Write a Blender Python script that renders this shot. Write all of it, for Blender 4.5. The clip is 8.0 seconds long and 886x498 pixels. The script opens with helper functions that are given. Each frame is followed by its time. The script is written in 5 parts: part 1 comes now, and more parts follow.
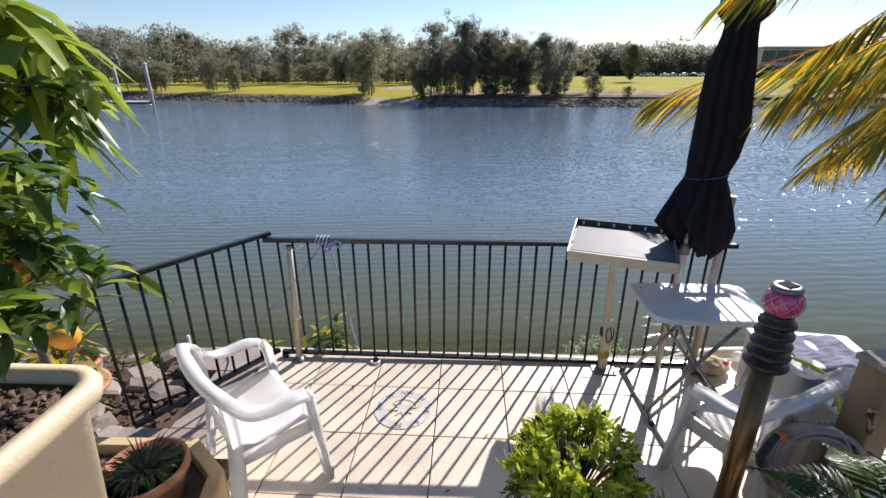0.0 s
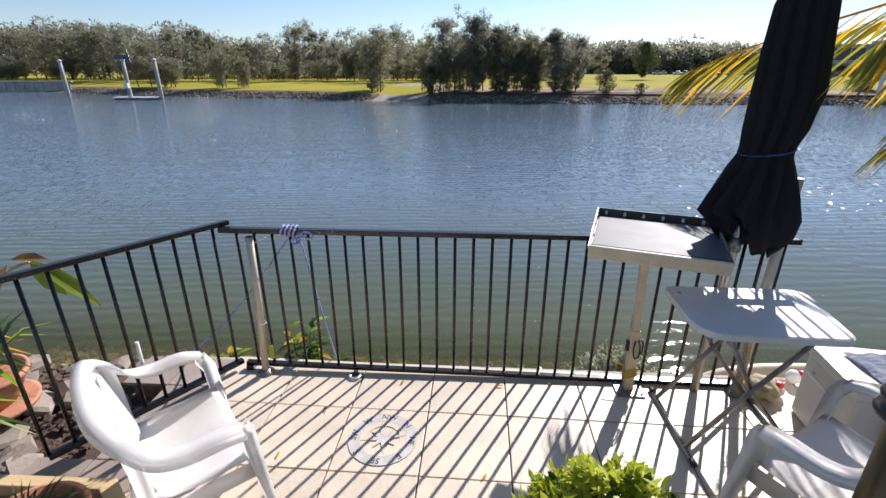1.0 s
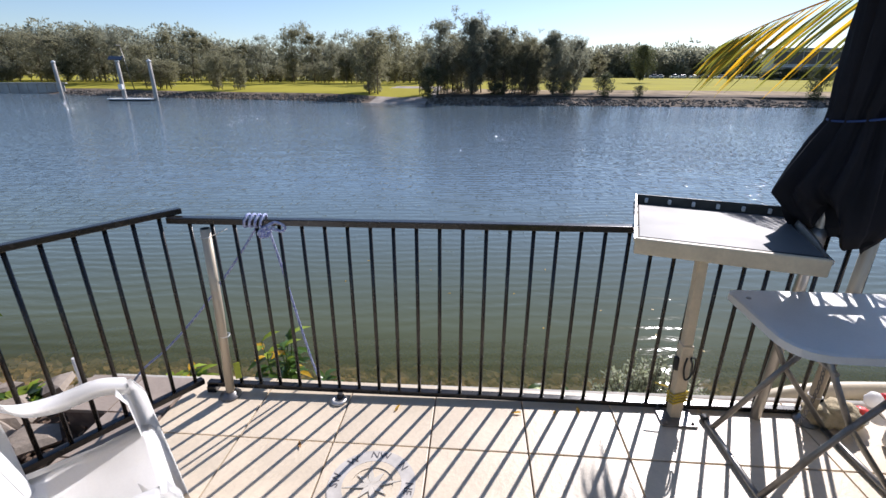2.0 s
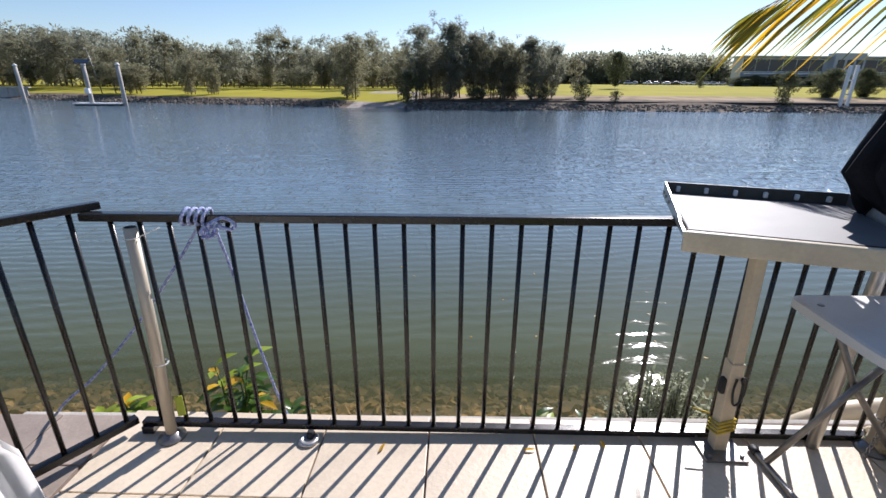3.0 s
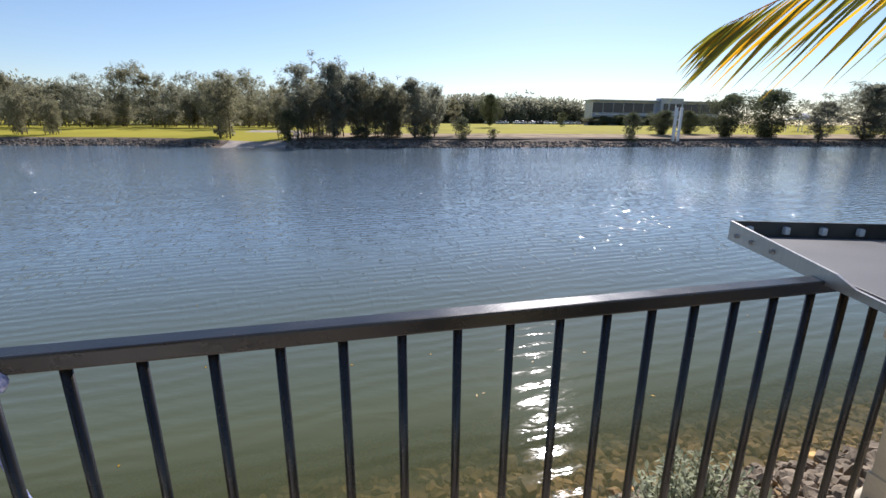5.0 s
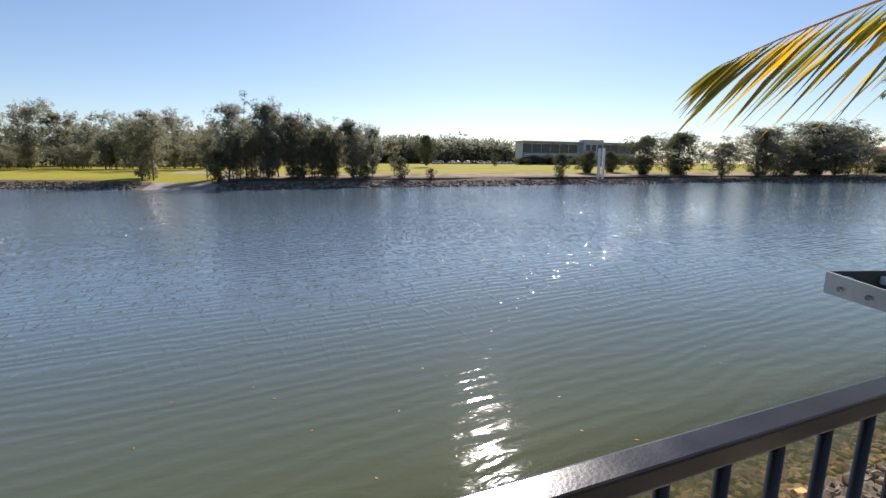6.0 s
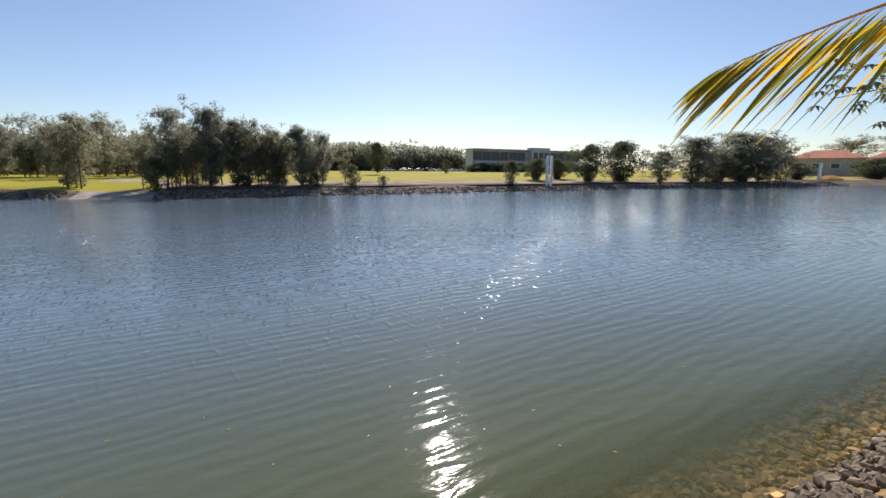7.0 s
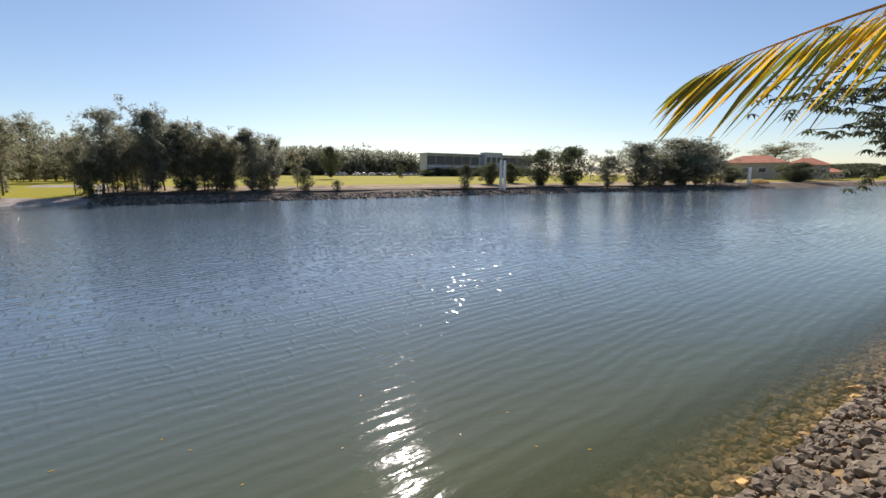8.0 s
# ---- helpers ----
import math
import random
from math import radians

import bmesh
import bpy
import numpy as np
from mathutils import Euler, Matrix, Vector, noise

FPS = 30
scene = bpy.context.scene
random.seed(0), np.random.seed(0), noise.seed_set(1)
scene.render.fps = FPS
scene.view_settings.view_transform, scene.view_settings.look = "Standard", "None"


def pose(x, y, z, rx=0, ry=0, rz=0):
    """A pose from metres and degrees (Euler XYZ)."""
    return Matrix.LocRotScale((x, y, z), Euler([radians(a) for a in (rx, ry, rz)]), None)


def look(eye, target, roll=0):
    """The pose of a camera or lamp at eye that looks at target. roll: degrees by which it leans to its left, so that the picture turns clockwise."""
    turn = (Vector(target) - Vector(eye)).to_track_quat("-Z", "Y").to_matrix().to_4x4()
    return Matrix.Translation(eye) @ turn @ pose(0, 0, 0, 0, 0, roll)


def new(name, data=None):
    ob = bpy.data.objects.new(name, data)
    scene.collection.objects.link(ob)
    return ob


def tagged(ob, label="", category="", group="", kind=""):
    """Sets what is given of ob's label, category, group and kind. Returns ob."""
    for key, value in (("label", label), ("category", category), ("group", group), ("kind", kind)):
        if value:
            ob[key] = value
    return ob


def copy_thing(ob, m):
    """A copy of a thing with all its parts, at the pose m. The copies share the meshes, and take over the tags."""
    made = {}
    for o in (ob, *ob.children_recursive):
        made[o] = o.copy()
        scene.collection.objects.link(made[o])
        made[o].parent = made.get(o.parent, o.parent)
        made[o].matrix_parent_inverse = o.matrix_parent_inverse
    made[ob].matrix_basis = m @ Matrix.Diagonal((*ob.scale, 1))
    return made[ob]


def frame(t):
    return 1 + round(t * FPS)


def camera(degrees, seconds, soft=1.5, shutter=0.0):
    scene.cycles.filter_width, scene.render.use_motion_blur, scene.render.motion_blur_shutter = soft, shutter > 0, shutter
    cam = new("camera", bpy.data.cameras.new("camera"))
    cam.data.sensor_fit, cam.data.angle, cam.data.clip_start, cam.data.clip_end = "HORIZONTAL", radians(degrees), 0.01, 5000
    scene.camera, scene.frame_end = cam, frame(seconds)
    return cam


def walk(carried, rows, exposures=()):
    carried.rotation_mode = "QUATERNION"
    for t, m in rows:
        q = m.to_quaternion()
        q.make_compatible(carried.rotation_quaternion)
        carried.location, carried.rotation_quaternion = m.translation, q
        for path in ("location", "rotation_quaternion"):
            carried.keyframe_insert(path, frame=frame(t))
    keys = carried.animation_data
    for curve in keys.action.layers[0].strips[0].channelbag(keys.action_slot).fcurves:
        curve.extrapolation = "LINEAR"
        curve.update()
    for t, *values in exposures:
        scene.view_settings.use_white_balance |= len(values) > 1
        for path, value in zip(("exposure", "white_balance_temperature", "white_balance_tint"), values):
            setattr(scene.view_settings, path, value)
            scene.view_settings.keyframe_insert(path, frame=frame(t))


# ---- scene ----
cam = camera(88.3, 8.0)
PATH = [
    (0, (0.13, -3.026, 2.091), (0.061, -1.16, 1.374), 0),
    (0.5, (0.217, -2.772, 1.975), (0.108, -0.908, 1.257), -0.1),
    (1, (0.206, -2.493, 1.857), (0.1, -0.631, 1.134), 0.1),
    (2.5, (0.106, -1.807, 1.526), (0.033, 0.066, 0.828), 0.4),
    (3, (0.07, -1.612, 1.453), (0.061, 0.267, 0.767), 0.4),
    (3.5, (0.032, -1.423, 1.425), (0.116, 0.46, 0.757), 0.3),
    (4, (-0.032, -1.203, 1.382), (0.183, 0.677, 0.732), 0.3),
    (4.5, (-0.092, -0.984, 1.348), (0.243, 0.889, 0.732), 0.4),
    (6, (-0.413, -0.367, 1.34), (0.312, 1.46, 0.971), 0.2),
    (6.5, (-0.448, -0.165, 1.351), (0.388, 1.617, 0.997), 0.2),
    (7, (-0.49, -0.055, 1.348), (0.427, 1.69, 1.01), 0.2),
    (7.5, (-0.552, 0.03, 1.343), (0.445, 1.732, 1.018), 0.2),
    (8, (-0.63, 0.088, 1.339), (0.457, 1.736, 1.02), 0.1),
]
walk(cam, [(t, look(eye, target, roll)) for t, eye, target, roll in PATH],
     [(0, 0.64, 6050, 16), (2.5, 0.64, 5900, 16), (4.5, 0.64, 5950, 16), (6, 0.54, 6250, 16), (8, 0.47, 6350, 16)])

# ---- light ----
SUN_AZ, SUN_EL = 28.6, 35.5
world = bpy.data.worlds.new("sky")
scene.world = world
world.use_nodes = True
wn, wl = world.node_tree.nodes, world.node_tree.links
sky = wn.new("ShaderNodeTexSky")
sky.sky_type = 'NISHITA'
sky.sun_disc = False
sky.sun_elevation = radians(SUN_EL)
sky.sun_rotation = radians(SUN_AZ)
sky.air_density, sky.dust_density, sky.ozone_density = 1.0, 0.2, 2.4
wn["Background"].inputs[1].default_value = 0.076
wl.new(sky.outputs[0], wn["Background"].inputs[0])
sun_to = Vector((math.sin(radians(SUN_AZ)) * math.cos(radians(SUN_EL)), math.cos(radians(SUN_AZ)) * math.cos(radians(SUN_EL)), math.sin(radians(SUN_EL))))
sun = new("sun", bpy.data.lights.new("sun", 'SUN'))
sun.data.energy, sun.data.angle, sun.data.color = 4.8, radians(0.53), (1.0, 0.92, 0.82)
sun.matrix_basis = look(sun_to * 50, (0, 0, 0))


# ---- materials ----
def mat(name, color, rough=0.6, metal=0.0, var=0.25, scale=8.0, bump=0.0, bscale=40.0, dark=None, spec=0.5, island=0.0, obj=0.0, trans=0.0, coat=0.0, stretch=(1, 1, 1), fine=0.12):
    """A surface with stains at one scale and grain at another, and relief."""
    m = bpy.data.materials.new(name)
    m.use_nodes = True
    n, l = m.node_tree.nodes, m.node_tree.links
    b = n["Principled BSDF"]
    b.inputs["Roughness"].default_value = rough
    b.inputs["Metallic"].default_value = metal
    b.inputs["Specular IOR Level"].default_value = spec
    b.inputs["Coat Weight"].default_value = coat
    tc = n.new("ShaderNodeTexCoord")
    mp = n.new("ShaderNodeMapping")
    mp.inputs["Scale"].default_value = stretch
    l.new(tc.outputs["Object"], mp.inputs[0])
    big = n.new("ShaderNodeTexNoise")
    big.inputs["Scale"].default_value, big.inputs["Detail"].default_value = scale, 5.0
    l.new(mp.outputs[0], big.inputs["Vector"])
    small = n.new("ShaderNodeTexNoise")
    small.inputs["Scale"].default_value, small.inputs["Detail"].default_value = bscale, 3.0
    l.new(mp.outputs[0], small.inputs["Vector"])
    d = dark or tuple(c * (1 - 2 * var) if c * (1 - 2 * var) > 0 else 0.0 for c in color)
    ramp = n.new("ShaderNodeValToRGB")
    ramp.color_ramp.elements[0].position, ramp.color_ramp.elements[1].position = 0.32, 0.62
    ramp.color_ramp.elements[0].color, ramp.color_ramp.elements[1].color = (*d, 1), (*color, 1)
    l.new(big.outputs[0], ramp.inputs[0])
    col = ramp.outputs[0]
    hsv = n.new("ShaderNodeHueSaturation")
    l.new(col, hsv.inputs["Color"])
    fm = n.new("ShaderNodeMapRange")
    fm.inputs[3].default_value, fm.inputs[4].default_value = 1 - fine, 1 + fine
    l.new(small.outputs[0], fm.inputs[0])
    val = fm.outputs[0]
    if island or obj:
        src = n.new("ShaderNodeNewGeometry").outputs["Random Per Island"] if island else n.new("ShaderNodeObjectInfo").outputs["Random"]
        amt = island or obj
        r2 = n.new("ShaderNodeMapRange")
        r2.inputs[3].default_value, r2.inputs[4].default_value = 1 - amt, 1 + amt
        l.new(src, r2.inputs[0])
        mu = n.new("ShaderNodeMath")
        mu.operation = 'MULTIPLY'
        l.new(val, mu.inputs[0])
        l.new(r2.outputs[0], mu.inputs[1])
        val = mu.outputs[0]
    l.new(val, hsv.inputs["Value"])
    l.new(hsv.outputs[0], b.inputs["Base Color"])
    rr = n.new("ShaderNodeMapRange")
    rr.inputs[3].default_value, rr.inputs[4].default_value = max(rough - 0.08, 0.02), min(rough + 0.1, 1)
    l.new(big.outputs[0], rr.inputs[0])
    l.new(rr.outputs[0], b.inputs["Roughness"])
    if bump:
        bp = n.new("ShaderNodeBump")
        bp.inputs["Strength"].default_value, bp.inputs["Distance"].default_value = bump, 0.01
        l.new(small.outputs[0], bp.inputs["Height"])
        l.new(bp.outputs[0], b.inputs["Normal"])
    if trans:
        tr = n.new("ShaderNodeBsdfTranslucent")
        l.new(hsv.outputs[0], tr.inputs[0])
        mx = n.new("ShaderNodeMixShader")
        mx.inputs[0].default_value = trans
        l.new(b.outputs[0], mx.inputs[1])
        l.new(tr.outputs[0], mx.inputs[2])
        l.new(mx.outputs[0], n["Material Output"].inputs[0])
    return m


M_TILE = mat("beige_tile", (0.68, 0.575, 0.43), 0.42, var=0.08, scale=3, bump=0.15, bscale=60, obj=0.06)
M_TILE2 = mat("taupe_tile", (0.35, 0.285, 0.23), 0.5, var=0.1, scale=4, bump=0.2, bscale=60, obj=0.08)
M_GROUT = mat("grout", (0.20, 0.15, 0.12), 0.9, var=0.2, scale=20)
M_CONC = mat("concrete", (0.48, 0.45, 0.40), 0.85, var=0.15, scale=6, bump=0.3, bscale=90)
M_BLACK = mat("black_powdercoat", (0.018, 0.016, 0.014), 0.24, var=0.2, scale=10, bump=0.03, bscale=200)
M_ALU = mat("brushed_aluminium", (0.62, 0.60, 0.57), 0.38, 0.9, var=0.1, scale=6, bump=0.05, bscale=120, stretch=(1, 1, 0.1))
M_AGED = mat("aged_alloy", (0.60, 0.52, 0.40), 0.45, 0.35, var=0.1, scale=6, bump=0.05, bscale=120, stretch=(1, 1, 0.1))
M_STEEL = mat("dull_steel", (0.30, 0.29, 0.28), 0.4, 0.8, var=0.2, scale=12)
M_CREAM = mat("cream_paint", (0.66, 0.55, 0.38), 0.42, var=0.08, scale=9, bump=0.05, bscale=80)
# greyed white plastic: shade on table and cool box is put into the colour
M_SHELL = mat("shaded_white_plastic", (0.66, 0.655, 0.63), 0.45, var=0.05, scale=4, bump=0.03, bscale=120, fine=0.06)
M_BOARD = mat("grey_cutting_board", (0.13, 0.132, 0.133), 0.56, var=0.08, scale=7, bump=0.03, bscale=150, spec=0.3)
M_DARK = mat("dark_rubber", (0.02, 0.02, 0.022), 0.6, var=0.2)
M_PLASTIC = mat("white_plastic", (0.88, 0.87, 0.85), 0.35, var=0.03, scale=5, bump=0.02, bscale=120, trans=0.28, fine=0.04)
M_FABRIC = mat("black_canopy_fabric", (0.012, 0.012, 0.016), 0.75, var=0.25, scale=5, bump=0.2, bscale=250, spec=0.25)
M_WATERROPE = mat("blue_rope", (0.62, 0.66, 0.84), 0.8, dark=(0.05, 0.10, 0.42), scale=110, bump=0.6, bscale=300)
M_ROCK = mat("bank_rock", (0.235, 0.19, 0.135), 0.9, var=0.18, scale=9, bump=0.5, bscale=40, island=0.4, spec=0.2)
M_ROCKF = mat("far_rock", (0.17, 0.15, 0.125), 0.95, var=0.2, scale=2, island=0.5, spec=0.1)
M_SOIL = mat("soil", (0.10, 0.065, 0.045), 0.95, var=0.25, scale=9, bump=0.8, bscale=50)
M_BED = mat("river_bed", (0.26, 0.165, 0.06), 0.9, var=0.3, scale=4, bump=0.6, bscale=20)
M_MUD = mat("bank_mud", (0.21, 0.165, 0.125), 0.95, var=0.28, scale=0.5, bump=0.5, bscale=6, spec=0.05)
M_GRASS = mat("lawn", (0.37, 0.33, 0.05), 0.9, var=0.14, scale=0.09, bump=0.4, bscale=5, dark=(0.28, 0.255, 0.04), spec=0.03)
M_GRAVEL = mat("pale_gravel", (0.42, 0.37, 0.32), 0.95, var=0.2, scale=0.7, bump=0.4, bscale=8, spec=0.05)
M_DRYGRASS = mat("dry_grass", (0.40, 0.31, 0.20), 0.95, var=0.25, scale=0.3, bump=0.5, bscale=6, spec=0.03)
M_LEAF_CAS = mat("casuarina_foliage", (0.29, 0.295, 0.215), 0.85, var=0.15, scale=0.5, island=0.12, trans=0.66, spec=0.2)
M_LEAF_OLIVE = mat("olive_foliage", (0.30, 0.29, 0.185), 0.85, var=0.2, scale=0.5, island=0.12, trans=0.66, spec=0.2)
M_LEAF_DARK = mat("dark_foliage", (0.14, 0.155, 0.08), 0.75, var=0.2, scale=0.5, island=0.35, trans=0.4, spec=0.3)
M_BARK = mat("bark", (0.16, 0.13, 0.10), 0.9, var=0.25, scale=4, bump=0.5, bscale=20)
M_PILE = mat("weathered_pile", (0.42, 0.40, 0.37), 0.85, var=0.15, scale=1.5, bump=0.3, bscale=10)
M_WHITE = mat("white_paint", (0.78, 0.78, 0.76), 0.5, var=0.05, scale=1)
M_GLASS = mat("tinted_glass", (0.02, 0.03, 0.05), 0.12, var=0.1, scale=0.3)
M_ROOF = mat("terracotta_roof", (0.58, 0.21, 0.11), 0.8, var=0.12, scale=0.6, bump=0.4, bscale=4)
M_WALLB = mat("rendered_wall", (0.50, 0.42, 0.34), 0.85, var=0.08, scale=0.5)
M_GREYW = mat("grey_cladding", (0.46, 0.49, 0.55), 0.6, var=0.08, scale=0.3)


def water_material():
    m = bpy.data.materials.new("canal_water")
    m.use_nodes = True
    n, l = m.node_tree.nodes, m.node_tree.links
    b = n["Principled BSDF"]
    # murky olive by the bank; farther out, reflected sky is tinted into the base colour
    tint = n.new("ShaderNodeValToRGB")
    tint.color_ramp.elements[0].color, tint.color_ramp.elements[1].color = (0.080, 0.088, 0.032, 1), (0.108, 0.15, 0.186, 1)
    l.new(tint.outputs[0], b.inputs["Base Color"])
    b.inputs["Roughness"].default_value = 0.06
    b.inputs["IOR"].default_value = 1.333
    g = n.new("ShaderNodeNewGeometry")
    mp = n.new("ShaderNodeMapping")
    mp.inputs["Rotation"].default_value = (0, 0, radians(-12))
    mp.inputs["Scale"].default_value = (0.5, 1.0, 1.0)
    l.new(g.outputs["Position"], mp.inputs[0])
    hs = []
    for sc, de, w in ((1.0, 2.0, 0.45), (4.6, 2.0, 0.26), (11.0, 2.0, 0.11)):
        t = n.new("ShaderNodeTexNoise")
        t.inputs["Scale"].default_value, t.inputs["Detail"].default_value, t.inputs["Distortion"].default_value = sc, de, 0.4
        l.new(mp.outputs[0], t.inputs["Vector"])
        k = n.new("ShaderNodeMath")
        k.operation, k.inputs[1].default_value = 'MULTIPLY', w
        l.new(t.outputs[0], k.inputs[0])
        hs.append(k.outputs[0])
    a = hs[0]
    for h in hs[1:]:
        ad = n.new("ShaderNodeMath")
        l.new(a, ad.inputs[0])
        l.new(h, ad.inputs[1])
        a = ad.outputs[0]
    # short regular ripples running in to the bank
    wv = n.new("ShaderNodeTexWave")
    wv.bands_direction = 'Y'
    wv.inputs["Scale"].default_value, wv.inputs["Distortion"].default_value, wv.inputs["Detail"].default_value, wv.inputs["Detail Scale"].default_value = 1.15, 7.0, 2.0, 0.9
    l.new(mp.outputs[0], wv.inputs["Vector"])
    wk = n.new("ShaderNodeMath")
    wk.operation, wk.inputs[1].default_value = 'MULTIPLY_ADD', 0.13
    l.new(wv.outputs["Fac"], wk.inputs[0])
    l.new(a, wk.inputs[2])
    a = wk.outputs[0]
    # scattered steeper wavelets that catch the sun
    sw = n.new("ShaderNodeTexNoise")
    sw.inputs["Scale"].default_value, sw.inputs["Detail"].default_value = 4.6, 0.0
    mp2 = n.new("ShaderNodeMapping")
    mp2.inputs["Scale"].default_value = (2.1, 0.6, 1.0)
    l.new(g.outputs["Position"], mp2.inputs[0])
    l.new(mp2.outputs[0], sw.inputs["Vector"])
    sm = n.new("ShaderNodeMapRange")
    sm.inputs[1].default_value, sm.inputs[2].default_value, sm.inputs[3].default_value, sm.inputs[4].default_value = 0.60, 0.85, 0.0, 1.05
    l.new(sw.outputs[0], sm.inputs[0])
    sp = n.new("ShaderNodeSeparateXYZ")
    l.new(g.outputs["Position"], sp.inputs[0])
    offshore = n.new("ShaderNodeMapRange")
    offshore.inputs[1].default_value, offshore.inputs[2].default_value = 2.0, 12.0
    l.new(sp.outputs[1], offshore.inputs[0])
    l.new(offshore.outputs[0], tint.inputs[0])
    out = n.new("ShaderNodeMapRange")
    out.inputs[1].default_value, out.inputs[2].default_value, out.inputs[3].default_value, out.inputs[4].default_value = 5.0, 27.0, 0.0, 1.6
    l.new(sp.outputs[1], out.inputs[0])
    ad = n.new("ShaderNodeMath")
    ad.operation = 'MULTIPLY_ADD'
    l.new(sm.outputs[0], ad.inputs[0])
    l.new(out.outputs[0], ad.inputs[1])
    l.new(a, ad.inputs[2])
    a = ad.outputs[0]
    rf = n.new("ShaderNodeMapRange")
    rf.inputs[1].default_value, rf.inputs[2].default_value, rf.inputs[3].default_value, rf.inputs[4].default_value = 7.0, 24.0, 0.05, 0.075
    l.new(sp.outputs[1], rf.inputs[0])
    l.new(rf.outputs[0], b.inputs["Roughness"])
    # calmer and rougher patches of wind
    patch = n.new("ShaderNodeTexNoise")
    patch.inputs["Scale"].default_value = 0.06
    l.new(g.outputs["Position"], patch.inputs["Vector"])
    pr = n.new("ShaderNodeMapRange")
    pr.inputs[1].default_value, pr.inputs[2].default_value, pr.inputs[3].default_value, pr.inputs[4].default_value = 0.35, 0.65, 0.55, 1.0
    l.new(patch.outputs[0], pr.inputs[0])
    # sheltered by the near bank, ruffled further out
    wind = n.new("ShaderNodeMapRange")
    wind.inputs[1].default_value, wind.inputs[2].default_value, wind.inputs[3].default_value, wind.inputs[4].default_value = 3.0, 24.0, 0.042, 0.08
    l.new(sp.outputs[1], wind.inputs[0])
    bp = n.new("ShaderNodeBump")
    l.new(wind.outputs[0], bp.inputs["Distance"])
    l.new(pr.outputs[0], bp.inputs["Strength"])
    l.new(a, bp.inputs["Height"])
    l.new(bp.outputs[0], b.inputs["Normal"])
    # clear in the shallows, murky with depth
    mr = n.new("ShaderNodeMapRange")
    mr.inputs[1].default_value, mr.inputs[2].default_value, mr.inputs[3].default_value, mr.inputs[4].default_value = 1.6, 3.3, 0.3, 1.0
    l.new(sp.outputs[1], mr.inputs[0])
    l.new(mr.outputs[0], b.inputs["Alpha"])
    return m


M_WATER = water_material()


# ---- building helpers ----
def thing(name, at, label, category, group="", kind="", rz=0.0):
    ob = new(name)
    ob.matrix_basis = pose(*at, 0, 0, rz)
    return tagged(ob, label, category, group, kind)


def chain(ob):
    m = ob.matrix_basis.copy()
    return chain(ob.parent) @ m if ob.parent else m


def part(name, bm, material, parent=None, label="", local=False, smooth=False):
    """Links a bmesh, in world metres unless local, as one mesh under its parent."""
    if parent and not local:
        bm.transform(chain(parent).inverted())
    me = bpy.data.meshes.new(name)
    bm.to_mesh(me)
    bm.free()
    for m in material if isinstance(material, (list, tuple)) else [material]:
        me.materials.append(m)
    if smooth:
        me.polygons.foreach_set("use_smooth", [True] * len(me.polygons))
    ob = new(name, me)
    ob.parent = parent
    return tagged(ob, label)


def box(bm, c, s, rz=0.0, bev=0.0, m=None):
    r = bmesh.ops.create_cube(bm, size=1.0)
    vs = r["verts"]
    bmesh.ops.transform(bm, matrix=(m or Matrix()) @ pose(*c, 0, 0, rz) @ Matrix.Diagonal((*s, 1)), verts=vs)
    if bev:
        es = list({e for v in vs for e in v.link_edges})
        bmesh.ops.bevel(bm, geom=es, offset=bev, segments=2, affect='EDGES', profile=0.6)
    return bm


def Box(c, s, rz=0.0, bev=0.0):
    return box(bmesh.new(), c, s, rz, bev)


def tube(bm, pts, r, seg=8, closed=False, cap=True, flat=1.0):
    """Sweeps a round section along points; r is one radius or one per point."""
    P = [Vector(p) for p in pts]
    n = len(P)
    R = r if isinstance(r, (list, tuple)) else [r] * n
    rings = []
    up = None
    for i, p in enumerate(P):
        a = P[(i - 1) % n] if closed else P[max(i - 1, 0)]
        b = P[(i + 1) % n] if closed else P[min(i + 1, n - 1)]
        d = (b - a).normalized()
        if up is None:
            up = Vector((0, 0, 1)) if abs(d.z) < 0.9 else Vector((1, 0, 0))
        side = d.cross(up).normalized()
        up = side.cross(d).normalized()
        rings.append([bm.verts.new(p + side * math.cos(2 * math.pi * k / seg) * R[i] + up * math.sin(2 * math.pi * k / seg) * R[i] * flat) for k in range(seg)])
    for i in range(n if closed else n - 1):
        a, b = rings[i], rings[(i + 1) % n]
        for k in range(seg):
            f = bm.faces.new((a[k], a[(k + 1) % seg], b[(k + 1) % seg], b[k]))
            f.smooth = True
    if cap and not closed:
        bm.faces.new(rings[0][::-1])
        bm.faces.new(rings[-1])
    return bm


def Tube(pts, r, seg=8, **k):
    return tube(bmesh.new(), pts, r, seg, **k)


def lathe(profile, seg=24, at=(0, 0, 0)):
    bm = bmesh.new()
    rings = [[bm.verts.new((at[0] + r * math.cos(2 * math.pi * k / seg), at[1] + r * math.sin(2 * math.pi * k / seg), at[2] + z)) for k in range(seg)] for r, z in profile]
    for a, b in zip(rings, rings[1:]):
        for k in range(seg):
            f = bm.faces.new((a[k], a[(k + 1) % seg], b[(k + 1) % seg], b[k]))
            f.smooth = True
    bm.faces.new(rings[0][::-1])
    bm.faces.new(rings[-1])
    return bm


